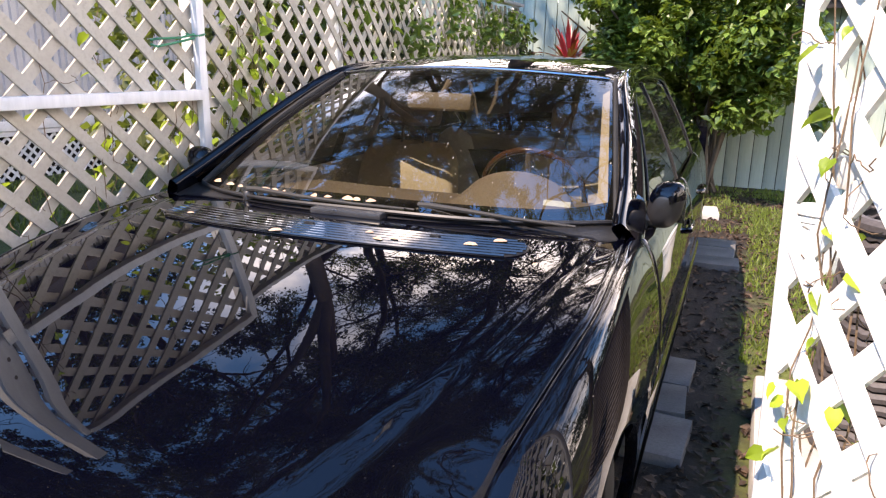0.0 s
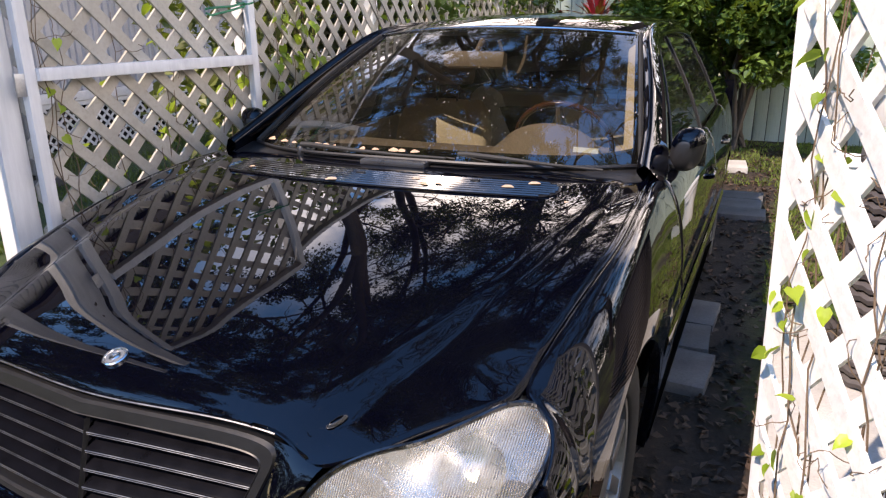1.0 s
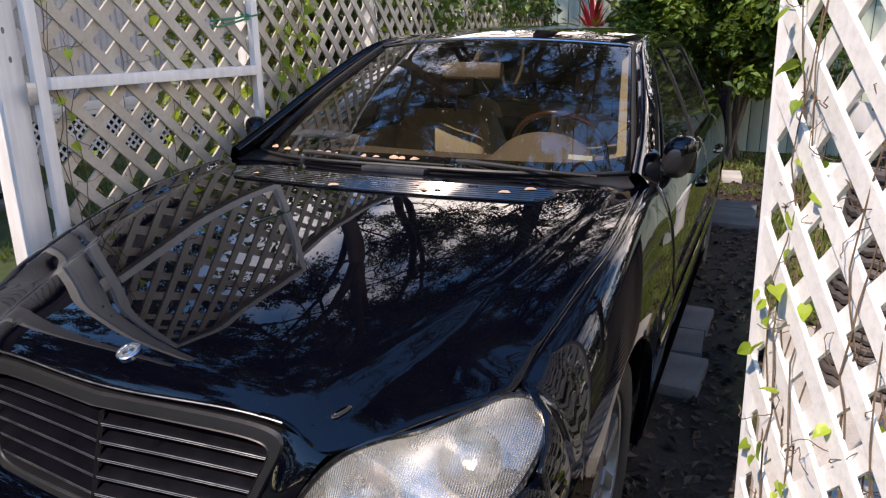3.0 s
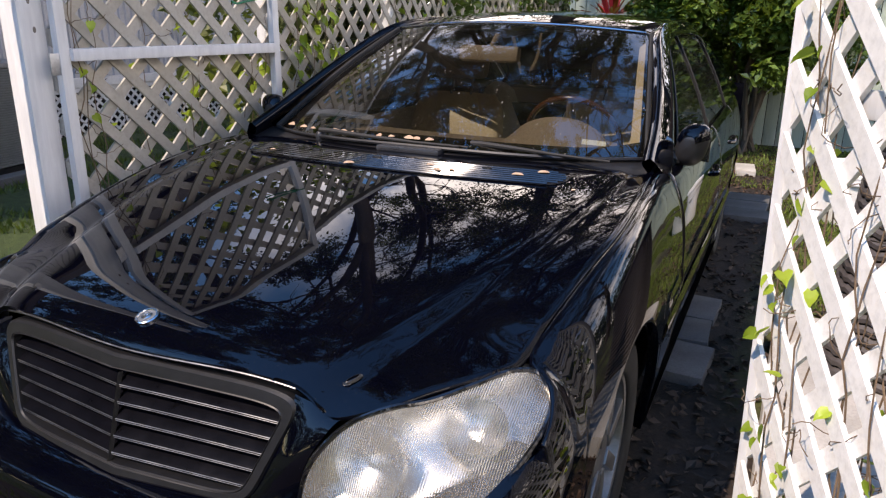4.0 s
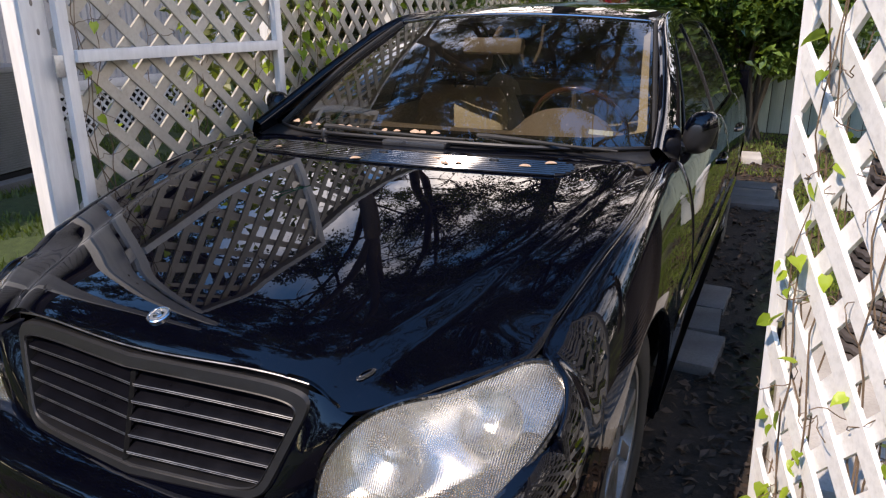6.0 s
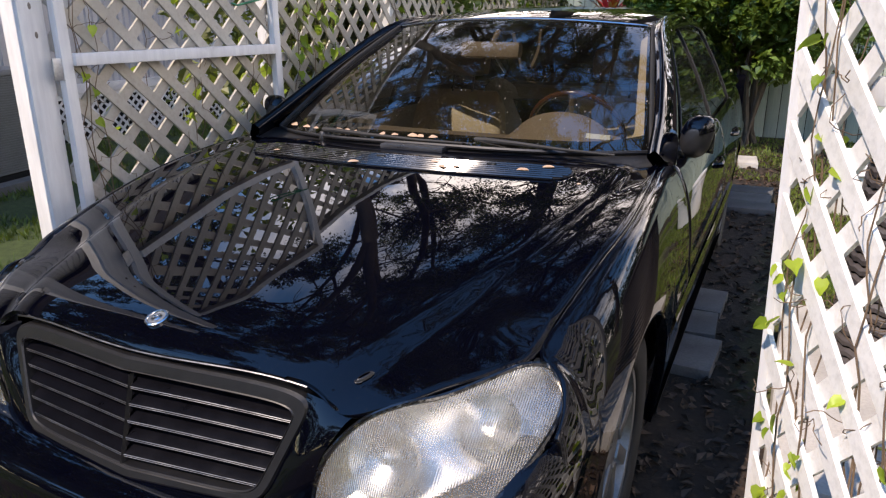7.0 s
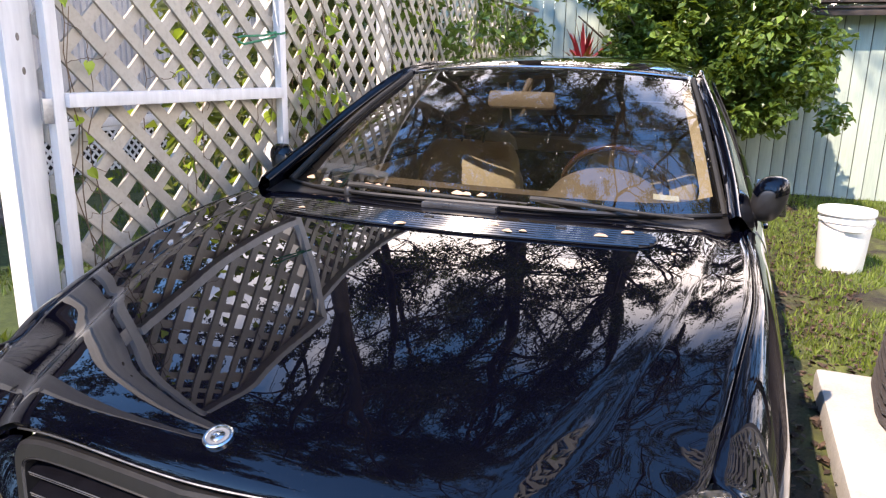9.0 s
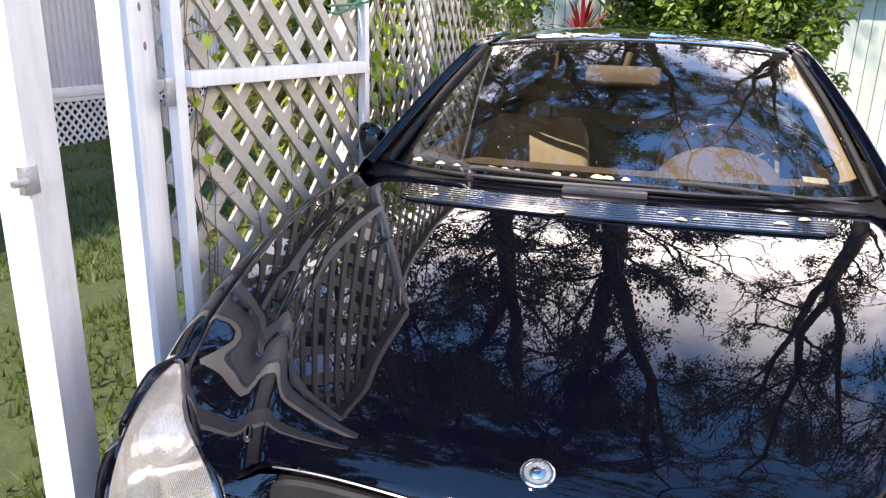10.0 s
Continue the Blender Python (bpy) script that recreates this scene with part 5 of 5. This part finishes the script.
for sg in (-1, 1):
    flank_panel("wing", 0.33, 1.528, sg, 70, "glossy black front wing")
    d1 = flank_panel("front_door", 1.538, 2.66, sg, 30)
    d2 = flank_panel("rear_door", 2.672, 3.50, sg, 28)
    flank_panel("rear_quarter", 3.512, 4.88, sg, 60)
    for d, yh in ((d1, 2.42), (d2, 3.34)):
        hx = xw(yh)
        part("door_handle", MB().tube([(sg * (hx - 0.02), yh - 0.09, 0.80), (sg * (hx + 0.004), yh - 0.07, 0.803), (sg * (hx + 0.006), yh + 0.05, 0.808), (sg * (hx - 0.02), yh + 0.09, 0.808)], 0.012, 8), M_PAINT, d)
    part("side_moulding", MB().grid(lambda u, v, sg=sg: (lambda y, a: Vector((sg * (xw(y) + 0.008 * math.sin(3.14159 * v)), y, 0.47 + 0.07 * v)))(1.30 + 2.05 * u, 0), 30, 6, flip=sg < 0), M_PAINT, car, "black side rubbing strip", smooth=60)
    part("sill", MB().grid(lambda u, v, sg=sg: Vector((sg * (0.868 - 0.02 * math.cos(3.14159 * v)), 1.24 + 2.2 * u, 0.15 + 0.10 * v)), 10, 6, flip=sg < 0), M_BLACKPL, car)

# windscreen
def ws(u, v, off=0.0):
    a = abs(u)
    b = Vector((0.745 * u, 1.392 + 0.215 * a**3.0, 0.978 - 0.012 * a**2))
    t = Vector((0.590 * u, 2.205 + 0.16 * a**2.6, 1.381 - 0.034 * a**2))
    p = b.lerp(t, v)
    bulge = 0.035 * math.sin(3.14159 * v) * (1 - 0.4 * a * a)
    nrm = Vector((0, -0.44, 0.9))
    return p + nrm * (bulge + off)


wind = part("windscreen", MB().grid(lambda u, v: ws(2 * u - 1, v), 40, 24, flip=False), M_GLASS, car, "dusty curved windscreen glass", smooth=80)
wind.visible_shadow = False


def frit_loop(v0, v1, u0, u1, name):
    part(name, MB().grid(lambda u, v: ws(u0 + (u1 - u0) * u, v0 + (v1 - v0) * v, -0.006), 24, 6), M_FRIT, wind, "black glass border", smooth=80)


frit_loop(0.0, 0.075, -1, 1, "border")
frit_loop(0.965, 1.0, -1, 1, "border")
for s0, s1 in ((-1, -0.95), (0.975, 1)):
    frit_loop(0.075, 0.965, s0, s1, "border")
for s0, s1 in ((-0.952, -0.72), (0.72, 0.976)):
    part("border", MB().grid(lambda u, v, s0=s0, s1=s1: ws(s0 + (s1 - s0) * u, 0.075 + (0.040 * ((u if s0 > 0 else 1 - u)) ** 2) * v, -0.006), 10, 3), M_FRIT, wind, smooth=80)

part("sticker", MB().grid(lambda u, v: ws(0.742 + 0.100 * u, 0.092 + 0.028 * v - 0.010 * u, -0.004), 6, 2), M_PAPER, wind, "pale paper sticker inside the glass", smooth=80)

# roof, pillars, glasshouse
zr = curve((2.2, 1.384), (2.35, 1.408), (2.6, 1.432), (2.95, 1.443), (3.3, 1.436), (3.6, 1.405), (3.9, 1.355))


def roof_pt(u, v):
    a = abs(u)
    y = (2.212 + 0.165 * a * a) + (3.86 - 2.212 - 0.165 * a * a) * v
    x = u * (0.600 + 0.02 * math.sin(3.14159 * v))
    return Vector((x, y, zr(y - 0.15 * a * a * (1 - v)) - 0.030 * a**2 - 0.022 * a**6))


part("roof", skirted(roof_pt, 40, 30, 0.02), M_PAINT, car, "glossy black roof", smooth=60)
part("header_strip", MB().tube([ws(u, 1.005) + Vector((0, 0.002, 0.004)) for u in np.linspace(-0.97, 0.97, 30)], 0.005, 6), M_CHROME, car, "thin bright strip over the windscreen")
rail = curve((0.0, (0.800, 1.50, 0.945)), (0.15, (0.772, 1.72, 1.040)), (0.32, (0.713, 2.02, 1.185)), (0.48, (0.640, 2.34, 1.325)), (0.56, (0.625, 2.60, 1.362)), (0.68, (0.632, 3.05, 1.368)), (0.78, (0.640, 3.45, 1.330)), (0.88, (0.675, 3.9, 1.185)), (1.0, (0.755, 4.42, 0.985)))
for sg in (-1, 1):
    def rail_pt(u, v, sg=sg):
        p = rail(v)
        q = rail(min(v + 0.01, 1)) - rail(max(v - 0.01, 0))
        q = Vector(q).normalized()
        a = 6.28319 * u
        side = Vector((0.80, 0.0, 0.60))
        inn = q.cross(side).normalized()
        side = inn.cross(q).normalized()
        w = 0.060 - 0.022 * min(1, v / 0.5)
        return Vector((sg * p[0], p[1], p[2])) + Vector((sg * side.x, side.y, side.z)) * 0.020 * math.copysign(abs(math.sin(a)) ** 0.4, math.sin(a)) + Vector((sg * inn.x, inn.y, inn.z)) * w * math.copysign(abs(math.cos(a)) ** 0.4, math.cos(a))
    part("pillar", MB().grid(rail_pt, 32, 60, closed_u=True, flip=sg > 0), M_PAINT, car, "black windscreen pillar and roof rail", smooth=60)
    part("pillar_seal", MB().tube([ws(sg * 1.0, v) + Vector((sg * 0.004, 0, 0.004)) for v in np.linspace(0.0, 1.0, 20)], 0.009, 6), M_RUBBER, car)

    def sideglass(yb0, yb1, yt0, yt1, name, mat, sg=sg, label=""):
        def f(u, v):
            y = (yb0 + (yb1 - yb0) * u) * (1 - v) + (yt0 + (yt1 - yt0) * u) * v
            x = 0.826 + (0.634 - 0.826) * v + 0.014 * math.sin(3.14159 * v)
            z0 = zt(yb0 + (yb1 - yb0) * u) - 0.004
            return Vector((sg * x, y, z0 + (1.352 - z0) * v))
        part(name, MB().grid(f, 14, 10, flip=sg < 0), mat, car, label, smooth=70)
    sideglass(1.74, 2.64, 2.44, 2.66, "side_window", M_TINT, label="dark tinted front side window")
    sideglass(2.72, 3.52, 2.72, 3.42, "side_window", M_TINT, label="dark tinted rear side window")
    sideglass(2.64, 2.72, 2.66, 2.72, "door_pillar", M_FRIT)
    sideglass(3.52, 4.42, 3.42, 3.47, "rear_pillar", M_PAINT)
    for yb, yt_ in ((2.68, 2.69), (1.75, 2.45), (3.53, 3.43)):
        part("window_frame", MB().tube([Vector((sg * (0.830 + (0.638 - 0.830) * k + 0.014 * math.sin(3.14159 * k)), yb + (yt_ - yb) * k, (zt(yb) - 0.004) * (1 - k) + 1.354 * k)) for k in np.linspace(0, 1, 9)], 0.0045, 6), M_RUBBER, car)
    # corner panel ahead of the side window
    part("mirror_base", MB().add([(sg * 0.818, 1.52, 0.948), (sg * 0.832, 1.76, 0.944), (sg * 0.79, 1.76, 1.045)], [(0, 1, 2) if sg > 0 else (2, 1, 0)]), M_BLACKPL, car, smooth=0)

part("rear_window", MB().grid(lambda u, v: Vector(((2 * u - 1) * (0.60 + 0.1 * v), 3.86 + 0.58 * v, 1.352 - 0.345 * v + 0.03 * math.sin(3.14159 * v) - 0.03 * (2 * u - 1) ** 2)), 20, 10), M_REAR, car, "dark tinted rear window", smooth=70)
part("boot_lid", MB().grid(lambda u, v: Vector(((2 * u - 1) * (0.72 - 0.06 * v), 4.40 + 0.48 * v, 1.012 - 0.03 * v - 0.02 * (2 * u - 1) ** 2)), 20, 8), M_PAINT, car, smooth=60)
part("rear_bumper", MB().grid(lambda u, v: (lambda t: Vector(((2 * u - 1) * 0.84, 4.955 - 0.10 * abs(t) ** 3 + 0.02 * math.sin(3.14159 * v), 0.22 + 0.77 * v)))(2 * u - 1), 24, 10, flip=True), M_PAINT, car, smooth=60)

# cowl between bonnet and glass
def cowl_pt(u, v):
    x = -0.79 + 1.58 * u
    g = ws(max(-1.0, min(1.0, x / 0.745)), 0.0)
    return Vector((x, (hood_pt(x / 0.79, 1.0).y + 0.004) * (1 - v) + (g.y + 0.012) * v, (hood_z(x, 1.40) - 0.012) * (1 - v) + (g.z - 0.001) * v))


part("cowl", MB().grid(cowl_pt, 60, 6), M_BLACKPL, car, "black plastic cowl", smooth=60)
part("cowl_cover", MB().box((-0.125, 1.345, 0.960), (0.115, 1.412, 0.982), 0.008), M_COWLGREY, car, "grey-black cowl cover")

# wipers
def wiper(p_piv, pts, tipw):
    w = part("wiper", MB().tube([Vector(p) for p in pts], [0.010, 0.009, 0.007, 0.005, 0.004], 8), M_RUBBER, car, "black wiper arm")
    part("pivot", MB().lathe([(0.018, -0.02), (0.018, 0.000), (0.013, 0.008), (0.0, 0.010)], 16, Matrix.Translation(p_piv)), M_BLACKPL, w)
    a, b = Vector(pts[1]), Vector(pts[-1])
    d = (b - a)
    part("blade", MB().tube([a + d * 0.10 + Vector((0, 0.012, -0.006)), a + d * 0.5 + Vector((0, 0.012, -0.004)), b + d * 0.06 + Vector((0, 0.006, -0.001))], 0.0045, 6), M_RUBBER, w, "rubber wiper blade")
    return w


wiper((0.195, 1.440, 0.985), ((0.195, 1.440, 1.000), (0.235, 1.436, 1.002), (0.36, 1.428, 0.998), (0.50, 1.420, 0.991), (0.64, 1.440, 0.982)), 0)
wiper((-0.415, 1.432, 0.985), ((-0.415, 1.432, 1.000), (-0.37, 1.426, 1.002), (-0.20, 1.405, 0.998), (0.0, 1.398, 0.993), (0.16, 1.412, 0.990)), 0)
part("trim_strip", MB().tube([ws(u, 0.0) + Vector((0, -0.006, 0.004)) for u in np.linspace(-0.99, 0.99, 40)], 0.007, 6), M_BLACKPL, car)

# mirrors
for sg in (-1, 1):
    mh = MB()
    mm = Matrix.Translation((sg * (0.872 if sg > 0 else 0.858), 1.745, 1.004)) @ pose(0, 0, 0, 0, 0, sg * -14)

    def shell(u, v):
        a, b = 6.28319 * u, 3.14159 * v
        r = math.sin(b) ** 0.62
        x = math.copysign(abs(math.cos(a)) ** 0.75, math.cos(a)) * r * 0.051
        z = math.copysign(abs(math.sin(a)) ** 0.75, math.sin(a)) * r * 0.069
        return mm @ Vector((x + sg * 0.012 * z / 0.06, -0.058 * math.cos(b) * (1.0 if v < 0.5 else 0.62), z))
    mir = part("wing_mirror", mh.grid(shell, 28, 16, closed_u=True, flip=True), M_BLACKPL, car, "black door mirror", smooth=70)
    part("mirror_cap", MB().grid(lambda u, v: (lambda p: mm @ (mm.inverted() @ Vector(p) * 1.03 + Vector((0, -0.002, 0.006))))(shell(0.03 + 0.44 * u, 0.10 + 0.5 * v)), 16, 10, flip=True), M_PAINT, mir, "glossy painted mirror cap", smooth=70)
    part("mirror_arm", MB().tube([(sg * 0.80, 1.72, 0.965), (sg * 0.825, 1.725, 0.960), (sg * 0.86, 1.735, 0.965)], [0.030, 0.024, 0.022], 10), M_BLACKPL, mir)
    part("mirror_glass", MB().box((-0.048, 0.034, -0.055), (0.048, 0.038, 0.055), 0.001, mm), M_CHROME, mir)

# wheels
def wheel(x, y, sg):
    w = part("wheel", MB().lathe([(0.215, -0.10), (0.222, -0.108), (0.30, -0.112), (0.322, -0.085), (0.326, 0.0), (0.322, 0.085), (0.30, 0.112), (0.222, 0.108), (0.215, 0.10), (0.21, 0.0), (0.215, -0.10)], 48, Matrix.Translation((x, y, 0.325)) @ pose(0, 0, 0, 0, 90, 0)), M_RUBBER, car, "black rubber tyre", smooth=50)
    part("rim", MB().lathe([(0.214, -0.095), (0.218, 0.07), (0.222, 0.10), (0.205, 0.095), (0.19, 0.05), (0.06, 0.07), (0.05, 0.085), (0.0, 0.085)], 40, Matrix.Translation((x, y, 0.325)) @ pose(0, 0, 0, 0, 90 * sg, 0)), M_ALLOY, w, "silver alloy rim")
    for k in range(7):
        a = k * 6.28319 / 7
        mm = Matrix.Translation((x, y, 0.325)) @ pose(0, 0, 0, 0, 90 * sg, 0) @ pose(0, 0, 0, 0, 0, math.degrees(a))
        part("spoke", MB().box((0.05, -0.022, 0.062), (0.208, 0.022, 0.092), 0.006, mm), M_ALLOY, w)


for y in WHEELS:
    wheel(-0.75, y, -1)
    wheel(0.75, y, 1)

# dark inner hull added for the shade inside, so that gaps show no daylight
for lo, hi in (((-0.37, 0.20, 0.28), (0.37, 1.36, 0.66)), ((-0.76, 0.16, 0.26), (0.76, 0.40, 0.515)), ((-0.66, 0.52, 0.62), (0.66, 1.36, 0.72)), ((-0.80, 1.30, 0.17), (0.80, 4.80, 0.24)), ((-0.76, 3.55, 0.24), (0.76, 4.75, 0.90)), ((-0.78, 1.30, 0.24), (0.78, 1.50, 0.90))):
    part("gap_filler", MB().box(lo, hi), M_DARK, car, "dark filler block inside the body", smooth=0)

# cabin
part("dashboard", MB().grid(lambda u, v: (lambda x, k: Vector((x, (1.50 + 0.18 * (x / 0.76) ** 2) + (2.06 - 1.50 - 0.10 * (x / 0.76) ** 2) * min(k / 0.7, 1), 0.925 - 0.02 * k + 0.012 * math.sin(3 * k) - (0.30 * max(0, k - 0.7) / 0.3))))(-0.76 + 1.52 * u, v), 40, 20), M_TAN, car, "tan dashboard", smooth=60)
part("instrument_hood", MB().grid(lambda u, v: (lambda a, y: Vector((0.345 + 0.255 * math.cos(a) * (1 - 0.18 * v), 1.80 + 0.16 * v, 0.905 + (0.135 - 0.035 * (1 - v)) * math.sin(a) * (0.35 + 0.65 * v))))(3.14159 * u, 0), 24, 10), M_TAN, car, "tan instrument hood", smooth=70)
part("instrument_face", MB().grid(lambda u, v: Vector((0.335 + 0.16 * math.cos(3.14159 * u) * v, 1.955, 0.90 + 0.125 * math.sin(3.14159 * u) * v)), 24, 3), M_DARK, car)
for sg in (-1, 1):
    part("door_trim", MB().grid(lambda u, v, sg=sg: Vector((sg * (0.765 + 0.03 * math.sin(3.14159 * v)), 1.75 + 1.9 * u, 0.30 + 0.63 * v)), 8, 8, flip=sg > 0), M_CREAM, car, smooth=70)

    def trim_pt(u, v, sg=sg):
        k = max(0.0, 1 - v / 0.16)
        return ws(sg * (0.985 - (0.050 + 0.09 * k * k) * u), 0.060 + 0.88 * v, -0.009 - 0.030 * u)
    # left trim is cream leather's match darkened to tan, its shade in the colour
    part("pillar_trim", MB().grid(trim_pt, 6, 40, flip=sg < 0), M_CREAM if sg > 0 else M_TAN, car, "cream inner pillar trim" if sg > 0 else "shade-darkened inner pillar trim", smooth=70)
part("headlining", MB().grid(lambda u, v: roof_pt(2 * u - 1, 0.03 + 0.94 * v) * 1.0 + Vector((0, 0, -0.04)), 16, 12, flip=True), M_CREAM, car, smooth=70)
part("parcel_shelf", MB().box((-0.7, 3.75, 0.90), (0.7, 4.4, 0.94), 0.01), M_TAN, car)
part("cabin_floor", MB().box((-0.76, 1.6, 0.24), (0.76, 3.6, 0.28), 0.0), M_TAN, car)

wc, wt = Vector((0.348, 2.165, 0.928)), pose(0, 0, 0, -62, 0, 0)
rimpts = [wc + (wt @ Vector((0.197 * math.cos(a), 0.197 * math.sin(a), 0))) for a in np.linspace(0, 6.28319, 41)]
sw = part("steering_wheel", MB().tube(rimpts, 0.0125, 10, cap=False), M_WOOD, car, "wood-rimmed steering wheel", smooth=70)
part("wheel_hub", MB().lathe([(0.085, -0.02), (0.08, 0.02), (0.05, 0.035), (0.0, 0.038)], 24, Matrix.Translation(wc) @ wt), M_TAN, sw)
for a in (0.15, 3.0, -1.57):
    part("wheel_spoke", MB().tube([wc + (wt @ Vector((0.07 * math.cos(a), 0.07 * math.sin(a), 0.0))), wc + (wt @ Vector((0.193 * math.cos(a), 0.193 * math.sin(a), 0)))], [0.024, 0.014], 8), M_TAN, sw)


def rounded(mb, lo, hi, r, m):
    return mb.box(lo, hi, r, m)


def seat(x):
    s = part("seat", rounded(MB(), (-0.26, -0.28, -0.09), (0.26, 0.27, 0.07), 0.05, pose(x, 2.44, 0.50, 6)), M_CREAM, car, "cream leather front seat")
    m = pose(x, 2.56, 0.55, -15)

    def shell(u, v):
        """Closed cushion: u runs round the section, v up the back."""
        a = 6.28319 * u
        cx, cy = math.cos(a), math.sin(a)
        k = 1 - max(0.0, (v - 0.80) / 0.20) ** 2.4 * 0.55
        w = (0.270 - 0.045 * v**2) * (1 - 0.16 * max(0.0, (v - 0.8) / 0.2) ** 2)
        px = math.copysign(abs(cx) ** 0.45, cx) * w
        py = math.copysign(abs(cy) ** 0.6, cy) * 0.075 * k
        if cy < 0:
            py += 0.03 * (1 - abs(px / w) ** 3) + 0.012 * math.sin(7 * v)
        return m @ Vector((px, py, 0.50 * v))
    back = MB().grid(shell, 40, 24, closed_u=True)
    back.grid(lambda u, v: shell(u, 1.0).lerp(m @ Vector((0, 0.01, 0.508)), v), 40, 4, closed_u=True)
    part("seat_back", back, M_CREAM, s, smooth=60)
    for sx in (-0.055, 0.055):
        part("headrest_post", MB().tube([m @ Vector((sx, 0.0, 0.49)), m @ Vector((sx, 0.0, 0.60))], 0.006, 8), M_BLACKPL, s)
    part("headrest", rounded(MB(), (-0.135, -0.045, 0.575), (0.135, 0.045, 0.72), 0.044, m), M_TAN, s, "tan leather head restraint")


seat(-0.405)
seat(0.40)
part("rear_bench", MB().box((-0.68, 3.25, 0.35), (0.68, 3.62, 0.52), 0.05).box((-0.68, 3.62, 0.45), (0.68, 3.76, 0.98), 0.05), M_CREAM, car, "cream leather rear bench")
# pale shape over the rear seat, its sunlit brightness put into the colour
part("seat_pale_shape", MB().grid(lambda u, v: Vector((-0.53 + (2 * u - 1) * (0.19 - 0.09 * v**2), 3.52 + 0.06 * v - 0.04 * math.sin(3.14159 * u), 0.50 + 0.53 * v - 0.06 * (2 * u - 1) ** 2 * v)), 16, 16), M_PALEGREY, car, "pale grey shape over the rear seat", smooth=70)
for sg in (-1, 1):
    part("rear_pillar_trim", MB().grid(lambda u, v, sg=sg: Vector((sg * 0.585, 3.84, 1.322)).lerp(Vector((sg * 0.70, 4.42, 0.975)), v).lerp(Vector((sg * 0.622, 3.40, 1.335)).lerp(Vector((sg * 0.80, 4.38, 0.96)), v), u) - Vector((sg * 0.012, 0, 0)), 6, 12, flip=sg > 0), M_TAN, car, "tan rear pillar trim", smooth=70)
rv = part("rear_view_mirror", MB().box((-0.138, -0.024, -0.034), (0.138, 0.024, 0.034), 0.022, pose(-0.015, 2.10, 1.262, -12, 0, -4)), M_TAN, car, "tan rear-view mirror housing")
part("mirror_stalk", MB().tube([(-0.01, 2.10, 1.29), (0.0, 2.15, 1.335)], [0.010, 0.014], 8), M_TAN, rv)

# ---------------------------------------------------------------- loose things on the car
CARM = Matrix.Translation((0, 0.2, 0)) @ pose(0, 0, 0, 0, 0, 1.0) @ Matrix.Translation((0, -0.2, 0))


def fallen_leaf(x, y, z, rz, L, tilt=8):
    mb = MB()
    n = 6
    vs, fs = [], []
    for i in range(n + 1):
        t = i / n
        w = 0.30 * math.sin(3.14159 * (0.04 + 0.92 * t)) ** 0.8
        c = 0.06 * math.sin(3.14159 * t)
        vs += [(t - 0.5, -w, c + w * 0.12), (t - 0.5, 0.06 * math.sin(5 * t + L * 900), c), (t - 0.5, w * (0.8 + 0.2 * math.sin(9 * t + L * 700)), c + w * 0.22)]
    vs = [(a * L, b * L, c * L + 0.001) for a, b, c in vs]
    fs = [(3 * i + j, 3 * i + j + 1, 3 * i + j + 4, 3 * i + j + 3) for i in range(n) for j in range(2)]
    ob = solo("fallen_leaf", mb.add(vs, fs), M_FALLEN, "dry pale brown leaf lying on a black car", "leaf", "leaves on the car", smooth=60)
    ob.matrix_world = CARM @ pose(x, y, z, tilt, 0, rz)


for x, y, rz, L in ((0.442, 1.217, 10, 0.045), (0.505, 1.272, 25, 0.045), (-0.10, 1.135, 40, 0.045), (0.20, 1.165, -15, 0.04), (0.155, 1.205, 15, 0.03), (-0.46, 1.21, 30, 0.025), (0.63, 1.16, 60, 0.02), (0.24, 1.18, 0, 0.028)):
    fallen_leaf(x, y, hood_z(x, y) + 0.010, rz, L * 0.8)
rl = random.Random(3)
for x, L in ((-0.62, 0.05), (-0.53, 0.04), (-0.47, 0.03), (-0.35, 0.055), (-0.31, 0.05), (-0.27, 0.04), (-0.15, 0.045), (-0.10, 0.03), (-0.03, 0.055), (0.0, 0.045), (0.05, 0.04)):
    p = ws(x / 0.745, 0.03)
    fallen_leaf(x, p.y - 0.004, p.z + 0.010, rl.uniform(-40, 40), L * 0.8, 20)
